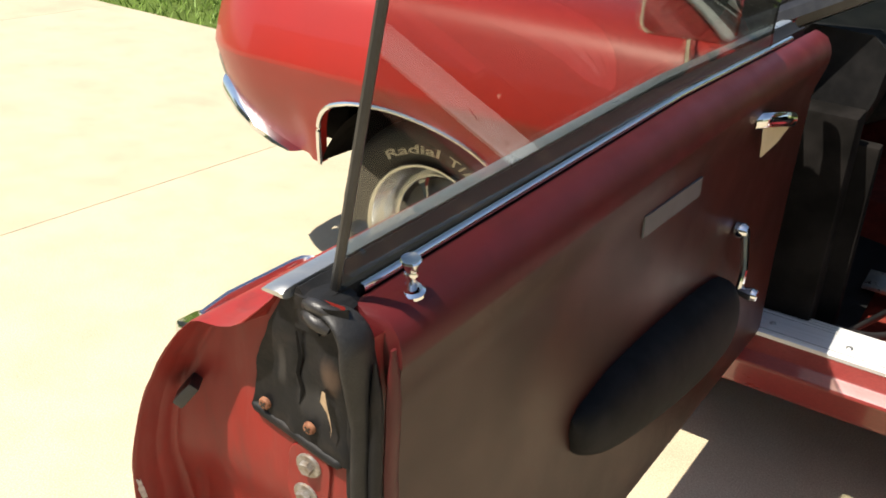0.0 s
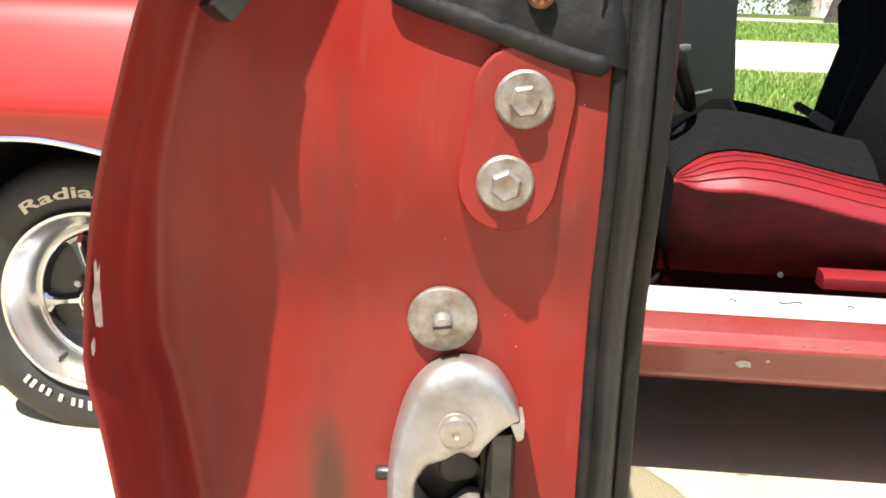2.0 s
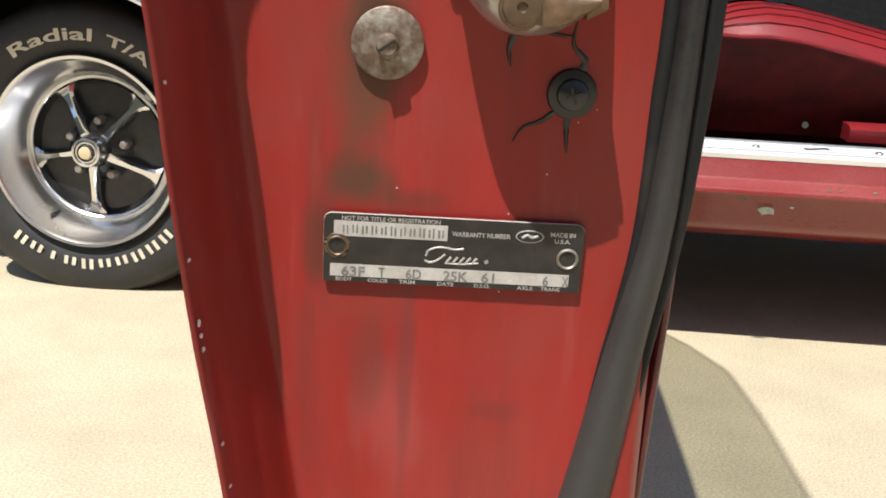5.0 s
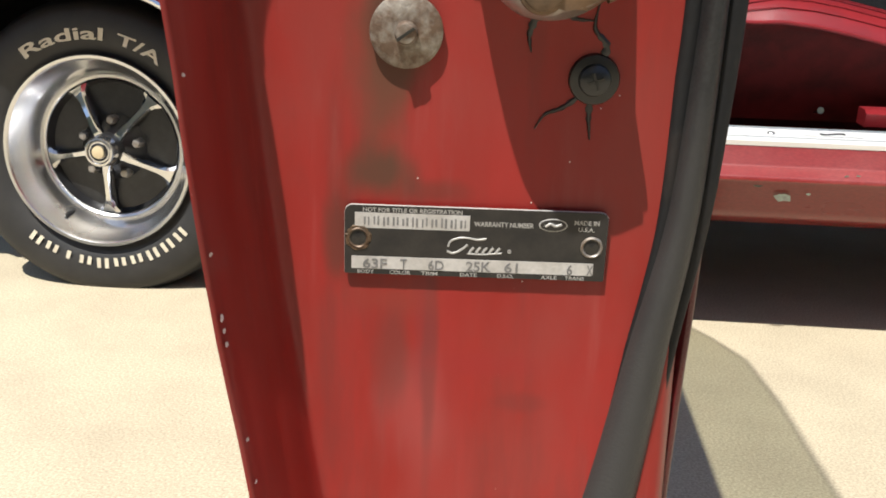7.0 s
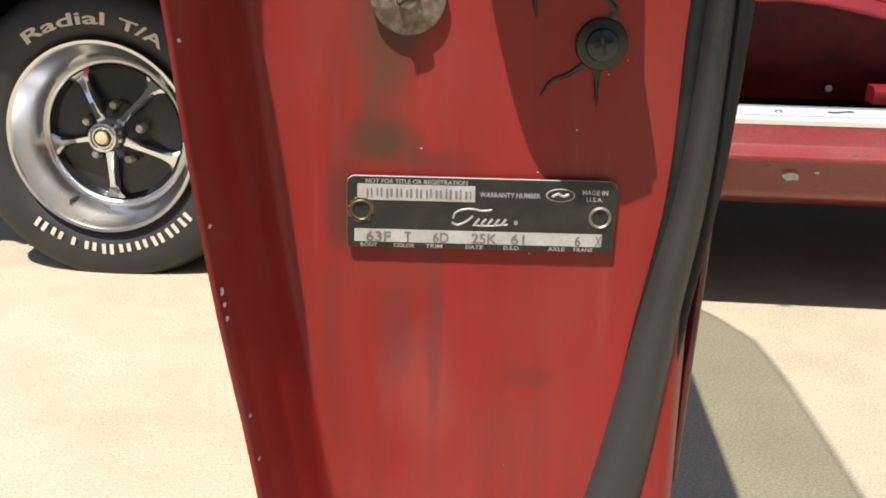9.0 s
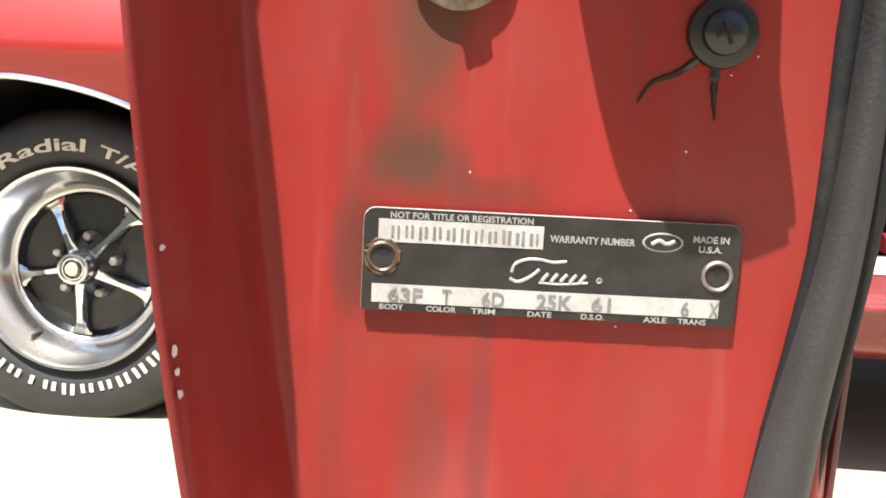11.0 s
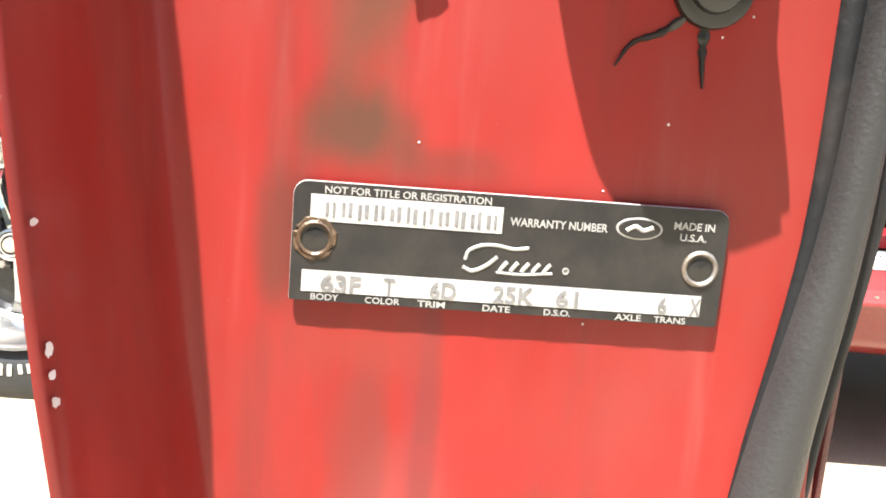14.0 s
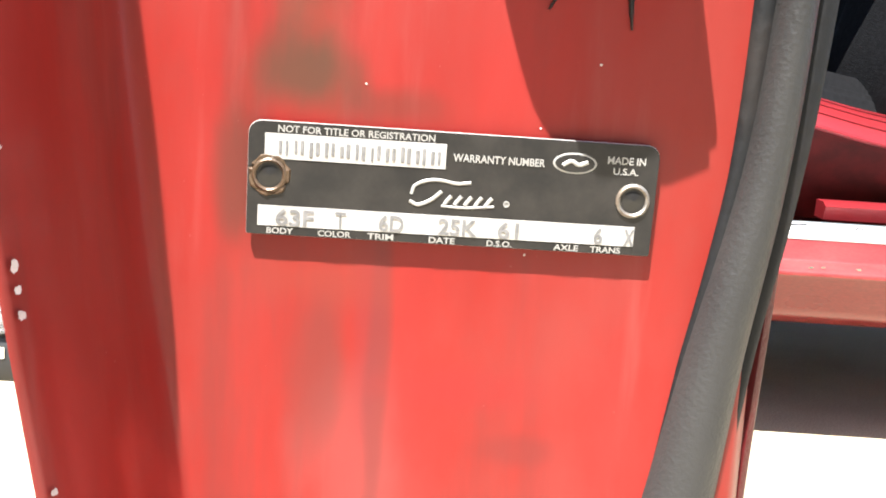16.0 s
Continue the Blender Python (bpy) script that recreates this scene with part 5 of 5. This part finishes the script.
# ---- front end ----
bm = bmesh.new()
rows = []
for x, y, z, h in ((-0.815, 0.40, 0.535, 0.045), (-0.812, 0.20, 0.545, 0.042), (-0.800, 0.09, 0.550, 0.036), (-0.778, None, 0.548, 0.030), (-0.74, None, 0.530, 0.027), (-0.68, None, 0.500, 0.023), (-0.60, None, 0.466, 0.017), (-0.53, None, 0.440, 0.010), (-0.475, None, 0.424, 0.003)):
    y = nose_y(x, z) - 0.012 if y is None else y
    h *= 1.25
    rows.append([(x + 0.01, y + 0.03, z + h), (x - 0.004, y - 0.006, z + h), (x - 0.008, y - 0.018, z + h * 0.5), (x - 0.008, y - 0.020, z - h * 0.4), (x + 0.002, y - 0.004, z - h), (x + 0.02, y + 0.03, z - h)])
solid(bm, rows)
part("front_bumper", bm, CHROME, car, "chrome front bumper wrapping the corner")
bm = bmesh.new()
tube(bm, [(-0.768, nose_y(-0.768, z) - 0.002, z) for z in (0.575, 0.59, 0.62, 0.645, 0.655)], [0.005, 0.010, 0.010, 0.009, 0.004], 10, 0.5, side=(1, 0, 0))
part("side_marker", bm, PALE_INK, car, "pale side marker lamp")

# ---- interior ----
# sill fasteners and badge
for x in (1.086, 1.297, 1.518, 1.74, 0.93):
    bm = bmesh.new()
    lathe(bm, [(0.0075, 0.0), (0.006, 0.002), (0.003, 0.003), (0.0, 0.003)], pose(x, -0.085, 0.3985, 5, 0, 0), 16)
    part("sill_screw", bm, DULL_TRIM, car)
bm = bmesh.new()
plate_shape(bm, rounded(0.105, 0.024, 0.002), pose(1.406, -0.085, 0.3985, 5, 0, 0), 0, 0.0012, 0.0004)
part("sill_badge", bm, SCUFF, car, "small stamped metal badge")
bm = bmesh.new()
tube(bm, [pose(1.406, -0.085, 0.3985, 5, 0, 0) @ Vector((0.022 * math.sin(k * 0.5) , 0.006 * math.sin(k), 0.0014)) for k in range(-3, 4)], 0.0022, 6)
part("sill_emblem", bm, BLACK_PAINT, car)
rng = random.Random(11)
for x, z, s in ((1.315, 0.291, 0.016), (1.27, 0.314, 0.01), (1.42, 0.336, 0.004), (1.44, 0.337, 0.004), (1.5, 0.337, 0.005), (1.36, 0.30, 0.005)):
    bm = bmesh.new()
    y = lerp([(0.262, -0.139), (0.315, -0.144), (0.322, -0.152), (0.340, -0.144)], z) - 0.0006
    bm.faces.new([bm.verts.new((x + s * math.cos(a) * rng.uniform(0.7, 1.2), y, z + 0.5 * s * math.sin(a) * rng.uniform(0.6, 1.2))) for a in steps(0, 5.6, 9)])
    part("rocker_chip", bm, ROCKER_CHIP, car)

# rear quarter, tail and far side
REAR_ARCH = [(2.60, 0.30), (2.62, 0.45), (2.67, 0.54), (2.76, 0.60), (2.90, 0.625), (3.05, 0.60), (3.16, 0.53), (3.22, 0.44), (3.24, 0.30)]
bm = bmesh.new()
rows = []
for x in sorted(set(steps(2.18, 4.25, 30) + steps(2.61, 3.23, 24))):
    low = max(0.30, lerp(REAR_ARCH, x)) if 2.60 < x < 3.24 else 0.30 + 0.08 * max(0, x - 3.6)
    tuck = 0.5 * max(0, x - 3.8) ** 2
    rows.append([(x, side_y(z) + tuck, z - 0.03 * max(0, x - 3.5)) for z in steps(low, 0.69, 6) + [0.71, 0.76, 0.83, 0.88, 0.91, 0.93, 0.945, 0.96]])
grid(bm, rows)
part("quarter_panel", bm, PAINT, car, "red rear quarter panel")
bm = bmesh.new()
rows = []
for x in sorted(set(steps(2.18, 4.25, 30) + steps(2.61, 3.23, 24))):
    tuck = 0.5 * max(0, x - 3.8) ** 2
    rows.append([(x, 1.7 - side_y(z) - tuck, z - 0.03 * max(0, x - 3.5)) for z in steps(0.33, 0.69, 6) + [0.71, 0.76, 0.83, 0.88, 0.91, 0.93, 0.945, 0.96]])
grid(bm, rows)
part("quarter_panel", bm, PAINT, car, "red rear quarter panel")
bm = bmesh.new()
solid(bm, [[(x, 0.11, z), (x, 0.3, z + 0.012), (x, 0.85, z + 0.02), (x, 1.4, z + 0.012), (x, 1.59, z), (x, 1.59, z - 0.02), (x, 0.11, z - 0.02)] for x, z in ((2.6, 0.963), (3.4, 0.963), (3.9, 0.95), (4.22, 0.93))])
part("trunk_lid", bm, PAINT, car, "red trunk lid")
bm = bmesh.new()
solid(bm, [[(4.16, y, 0.36), (4.23, y, 0.45), (4.25, y, 0.7), (4.20, y, 0.925), (4.12, y, 0.9), (4.12, y, 0.4)] for y in (0.08, 0.3, 0.85, 1.4, 1.62)])
part("tail_panel", bm, PAINT, car)
bm = bmesh.new()
solid(bm, [[(-0.80, y, 0.53), (-0.80, y, 0.92), (-0.76, y, 0.95), (-0.70, y, 0.94), (-0.70, y, 0.53)] for y in (0.13, 0.5, 1.2, 1.57)])
part("nose_panel", bm, BLACK_PAINT, car)
for y0, y1 in ((0.12, 0.26), (1.58, 1.44)):
    bm = bmesh.new()
    solid(bm, [[(2.55, y0, 0.955), (3.35, y0, 0.955), (3.35, y0 + (y1 - y0) * 0.25, 0.955), (2.55, y0 + (y1 - y0) * 0.25, 0.955)], [(2.40, y1, 1.27), (3.18, y1, 1.18), (3.18, y1 * 0.97 + 0.025, 1.18), (2.40, y1 * 0.97 + 0.025, 1.27)]])
    part("roof_pillar", bm, PAINT, car)

outside = set(car.children)
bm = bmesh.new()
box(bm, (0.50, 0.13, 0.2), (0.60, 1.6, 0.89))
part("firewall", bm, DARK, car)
bm = bmesh.new()
rows = [[(x, y, z) for x, z in ((0.62, 0.94), (0.80, 0.99), (0.96, 0.985), (1.0, 0.95), (0.99, 0.86), (0.95, 0.74), (0.9, 0.70), (0.62, 0.70))] for y in steps(0.10, 1.62, 8)]
solid(bm, rows)
part("dashboard", bm, SHADE_VINYL, car, "black padded dashboard in shade")
# hinge pillar and kick panel: the open door's shade is put into their colour
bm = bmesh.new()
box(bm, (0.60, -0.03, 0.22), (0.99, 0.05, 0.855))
part("hinge_pillar", bm, DARK, car, "door hinge pillar, near-black with shade in its colour", bevel=0.01)
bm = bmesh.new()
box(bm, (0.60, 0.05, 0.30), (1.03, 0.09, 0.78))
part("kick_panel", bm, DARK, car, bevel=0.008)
# black mat that also paints in the dark shadow of the footwell
bm = bmesh.new()
grid(bm, [[(x, y, z) for y in steps(0.06, 0.70, 5)] for x, z in ((0.60, 0.60), (0.66, 0.45), (0.80, 0.335), (1.02, 0.318), (1.06, 0.31))])
part("floor_mat", bm, SHADE_VINYL, car, "black floor mat with footwell shade in its colour")
bm = bmesh.new()
grid(bm, [[(x, y, z - 0.08 * max(0, x - 2.0)) for y, z in ((0.20, 1.27), (0.24, 1.32), (0.4, 1.355), (0.85, 1.37), (1.3, 1.355), (1.46, 1.32), (1.5, 1.27))] for x in steps(1.35, 3.2, 8)])
part("roof", bm, PAINT, car, "red roof")
for y0, y1 in ((0.02, 0.22), (1.68, 1.48)):
    bm = bmesh.new()
    tube(bm, [(0.72, y0, 0.96), (1.35, y1, 1.30)], 0.028, 8)
    part("windscreen_pillar", bm, BLACK_PAINT, car)
bm = bmesh.new()
grid(bm, [[(0.60, y, 0.955) for y in steps(0.05, 1.65, 5)], [(0.72, y, 0.975) for y in steps(0.05, 1.65, 5)]])
part("cowl", bm, DARK, car)
bm = bmesh.new()
grid(bm, [[(0.73, y, 0.98) for y in (0.06, 1.64)], [(1.35, y, 1.33) for y in (0.24, 1.46)]])
part("windscreen", bm, SCREEN, car, "raked tinted windscreen")
bm = bmesh.new()
for x, z0, z1 in ((2.45, 0.3, 0.98),):
    box(bm, (x, 0.05, z0), (x + 0.08, 1.65, z1))
part("rear_bulkhead", bm, DARK, car)

# steering wheel and column
bm = bmesh.new()
sm = Matrix.Translation((1.17, 0.40, 0.88)) @ Matrix.Rotation(radians(62), 4, "Y")
tube(bm, [sm @ Vector((0.19 * math.cos(a), 0.19 * math.sin(a), 0)) for a in (2 * math.pi * k / 36 for k in range(36))], 0.013, 10, closed=True)
sw = new("steering_wheel")
sw.parent = car
part("wheel_rim", bm, SHADE_VINYL, sw, "black steering wheel rim")
for a in (0, 120, 240):
    bm = bmesh.new()
    tube(bm, [sm @ Vector((0.03 * math.cos(radians(a)), 0.03 * math.sin(radians(a)), -0.02)), sm @ Vector((0.19 * math.cos(radians(a)), 0.19 * math.sin(radians(a)), 0))], [0.02, 0.009], 8, 0.4)
    part("wheel_spoke", bm, SHADE_VINYL, sw)
bm = bmesh.new()
lathe(bm, [(0.05, -0.03), (0.05, 0.0), (0.035, 0.015), (0.0, 0.018)], sm, 24)
part("horn_pad", bm, VINYL, sw)
bm = bmesh.new()
tube(bm, [sm @ Vector((0, 0, -0.02)), sm @ Vector((0, 0, -0.45))], [0.035, 0.045], 16)
part("steering_column", bm, SHADE_VINYL, car, "black steering column")
bm = bmesh.new()
tube(bm, [(1.025, 0.38, 0.880), (1.078, 0.225, 0.913), (1.080, 0.22, 0.914), (1.084, 0.208, 0.917), (1.086, 0.202, 0.918)], [0.005, 0.004, 0.008, 0.009, 0.005], 10)
part("turn_stalk", bm, CHROME, car, "thin chrome stalk")


# seats
def bucket_seat(y0, back, drop, vinyl, words):
    seat = new("front_seat")
    seat.parent = car
    tagged(seat, words)
    seat.location = (back, 0, -drop)
    w = 0.56

    def top(x, y):
        table = [(1.16, 0.622), (1.172, 0.636), (1.22, 0.648), (1.30, 0.655), (1.40, 0.640), (1.55, 0.605), (1.75, 0.575)]
        r = min(0.05, max(0.0, x - 1.16))
        base = (lerp(table, x - r) + 2 * lerp(table, x) + lerp(table, x + r)) / 4
        side = min(y, w - y)
        edge = lerp([(0.0, -0.055), (0.015, -0.03), (0.04, -0.010), (0.08, 0.004), (0.145, 0.008), (0.165, 0.004), (0.28, 0.022)], side)
        k = min(1.0, max(0.0, (x - 1.15) / 0.11))
        return base + edge * k * (2 - k)

    xs = [1.160, 1.165, 1.172, 1.182, 1.20, 1.215, 1.23, 1.245,
          1.26, 1.28, 1.30, 1.36, 1.42, 1.48, 1.54, 1.60, 1.66, 1.74]
    cut = 0.155

    def reach(x):
        """How wide the red edge is: it narrows to a point at the front corner."""
        return lerp([(1.160, 0.015), (1.175, 0.040), (1.20, 0.070), (1.24, 0.105), (1.30, 0.135), (1.38, 0.152), (1.46, 0.155)], x)

    near = [0.0, 0.015, 0.04, 0.08, 0.12, 0.145, 0.155]
    rows = [[(x, y * reach(x) / cut) for y in near] for x in xs]
    for flip in (False, True):
        bm = bmesh.new()
        grid(bm, [[(x, y0 + (w - y if flip else y), top(x, y)) for x, y in r] for r in rows])
        part("cushion_bolster", bm, vinyl, seat, "padded vinyl cushion edge with sewn pleats")
    bm = bmesh.new()
    rows = []
    for x in xs:
        c = reach(x)
        fine = steps(c, w - c, 57)
        rows.append([(x, y0 + y, top(x, y) + 0.002 + 0.05 * max(0.0, math.sin(math.pi * (y - c) / (w - 2 * c))) ** 0.6 * min(1, max(0, (x - 1.16) / 0.10)) + 0.0022 * math.cos(2 * math.pi * k / 4)) for k, y in enumerate(fine)])
    grid(bm, rows)
    part("cushion_insert", bm, CLOTH, seat, "black ribbed cloth cushion centre")
    bm = bmesh.new()
    grid(bm, [[(1.16 - f, y0 + y, (top(1.16, y) if k == 0 else z)) for y in steps(0, w, 12)] for k, (f, z) in enumerate(((0, 0), (0.004, 0.52), (0.0, 0.46), (-0.02, 0.395)))])
    part("cushion_front", bm, CLOTH, seat, "black cloth cushion front")
    # side skirts, their shade painted in with the darker vinyl
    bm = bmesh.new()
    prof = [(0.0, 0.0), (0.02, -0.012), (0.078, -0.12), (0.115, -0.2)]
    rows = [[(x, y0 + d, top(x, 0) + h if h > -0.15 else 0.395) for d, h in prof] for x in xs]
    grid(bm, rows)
    part("cushion_skirt", bm, SHADED_SIDE_VINYL, seat, "red vinyl seat side with shade painted into its colour")
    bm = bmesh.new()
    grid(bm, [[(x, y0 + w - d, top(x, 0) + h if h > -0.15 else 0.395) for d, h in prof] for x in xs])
    part("cushion_skirt", bm, SHADED_SIDE_VINYL, seat, "red vinyl seat side with shade painted into its colour")
    for off in (0.002, 0.022, 0.045, 0.075, 0.11):
        bm = bmesh.new()
        pts = [(x, y0 + off * reach(x) / cut, top(x, off * reach(x) / cut) + (0.002 if off > 0.01 else 0.001)) for x in xs[1:]]
        tube(bm, pts, 0.0035 if off < 0.01 else 0.0014, 7)
        part("piping", bm, vinyl, seat)
    bm = bmesh.new()
    lean = [(1.62, 0.56), (1.612, 0.66), (1.632, 0.75), (1.665, 0.88), (1.70, 1.0), (1.735, 1.10), (1.78, 1.13), (1.83, 1.10), (1.83, 0.9), (1.79, 0.6)]
    rows = []
    for k in range(15):
        y = w * k / 14
        side = min(y, w - y)
        tuck = lerp([(0, 0.035), (0.03, 0.012), (0.07, 0.0)], side)
        rows.append([(x + (tuck if x < 1.70 else -tuck), y0 + y, z - tuck * (0.8 if z > 1.05 else 0)) for x, z in lean])
    solid(bm, rows)
    part("backrest", bm, CLOTH, seat, "black ribbed cloth seat back")
    bm = bmesh.new()
    plate_shape(bm, rounded(0.10, 0.028, 0.012), Matrix.Translation((1.61, y0 + w - 0.03, 0.672)) @ Matrix.Rotation(radians(90), 4, "X") @ Matrix.Rotation(radians(-27), 4, "Z"), 0, 0.006, 0.002)
    part("recliner_bracket", bm, GREY_PLASTIC, seat, "grey metal seat hinge bracket")
    return seat


bucket_seat(0.055, 0.028, 0.012, SEAT_VINYL, "red vinyl bucket seat with a black ribbed cloth centre")
# black cloth replaces the edge vinyl here, putting the seat's shade into its colour
bucket_seat(0.74, 0.18, 0.065, CLOTH, "passenger seat, drawn all black to carry its shade")
bm = bmesh.new()
tube(bm, [(1.408, 0.045, 0.425), (1.408, 0.012, 0.432)], [0.005, 0.0065], 10)
part("seat_lever_knob", bm, CHROME, car, "small bright seat lever knob")
bm = bmesh.new()
rows = [[(x, 0.035, 0.40), (x, 0.03, 0.425), (x, 0.045, 0.432), (x, 0.08, 0.432), (x, 0.08, 0.40)] for x in (1.50, 1.52, 1.7, 1.95)]
solid(bm, rows)
part("seat_track_cover", bm, SEAT_VINYL, car, "red seat track cover")

# clutter on the tunnel
bm = bmesh.new()
tube(bm, [(1.00, 0.72, 0.60), (1.09, 0.70, 0.59)], [0.018, 0.02], 12)
part("brake_grip", bm, GREY_PLASTIC, car, "grey cylindrical grip")
bm = bmesh.new()
tube(bm, [(1.09, 0.70, 0.59), (1.13, 0.69, 0.585), (1.15, 0.685, 0.58)], [0.024, 0.024, 0.02], 14)
part("red_cap", bm, RED_PLASTIC, car, "bright red end cap")
bm = bmesh.new()
tube(bm, [(1.15, 0.685, 0.58), (1.165, 0.68, 0.57), (1.12, 0.70, 0.50), (1.05, 0.72, 0.42)], 0.014, 8)
part("grip_stalk", bm, BLACK_VINYL, car)
bm = bmesh.new()
box(bm, (1.10, 0.74, 0.45), (1.17, 0.83, 0.46))
part("shifter_plate", bm, CHROME, car, bevel=0.003)
for pts in ([(1.05, 0.10, 0.33), (1.12, 0.25, 0.35), (1.17, 0.42, 0.36), (1.2, 0.6, 0.45)], [(1.02, 0.05, 0.36), (1.1, 0.12, 0.33), (1.18, 0.2, 0.335), (1.22, 0.3, 0.33)], [(1.06, 0.45, 0.42), (1.12, 0.5, 0.4), (1.2, 0.5, 0.38)]):
    bm = bmesh.new()
    tube(bm, smooth_curve(pts, 6), 0.012, 8, 0.4)
    part("seat_belt", bm, BLACK_VINYL, car, "black seat belt webbing")
bm = bmesh.new()
box(bm, (1.03, 0.35, 0.325), (1.11, 0.45, 0.335))
part("pedal_plate", bm, DULL_TRIM, car, bevel=0.002)

# the cabin rises a little towards the far side
for ob in [o for o in car.children if o not in outside]:
    ob.matrix_basis = Matrix.Translation((0, 0, 0.4)) @ Matrix.Rotation(radians(3.6), 4, "X") @ Matrix.Translation((0, 0, -0.4)) @ ob.matrix_basis

# far door, standing open
far = new("far_door")
far.parent = car
fm = Matrix.Translation((0.75, 1.72, 0.42)) @ Matrix.Rotation(math.atan2(0.81, 1.01), 4, "Z") @ Matrix.Rotation(radians(-8.5), 4, "Y")
bm = bmesh.new()
rows = []
for x in steps(0.0, 1.43, 8):
    rows.append([fm @ Vector((x, y, z)) for y, z in ((0.0, 0.0), (-0.01, 0.06), (-0.012, 0.3), (-0.025, 0.5), (-0.02, 0.54), (0.05, 0.55), (0.14, 0.45), (0.17, 0.25), (0.15, 0.0))])
solid(bm, rows)
part("far_door_panel", bm, DARK_DOOR, far, "dark inner panel of the open passenger door")
bm = bmesh.new()
tube(bm, [fm @ Vector((x, -0.012, 0.085)) for x in (0.05, 1.27)], 0.006, 8, 0.5)
part("far_door_strip", bm, DULL_TRIM, far)
bm = bmesh.new()
box(bm, (0.85, -0.05, 0.28), (1.1, -0.01, 0.31), fm)
part("far_armrest", bm, GREY_PLASTIC, far, bevel=0.008)
bm = bmesh.new()
grid(bm, [[fm @ Vector((x, 0.02 - 0.12 * (z - 0.54), z)) for x in (0.2, 1.25)] for z in (0.5, 0.86)])
part("far_window", bm, GLASS, far)
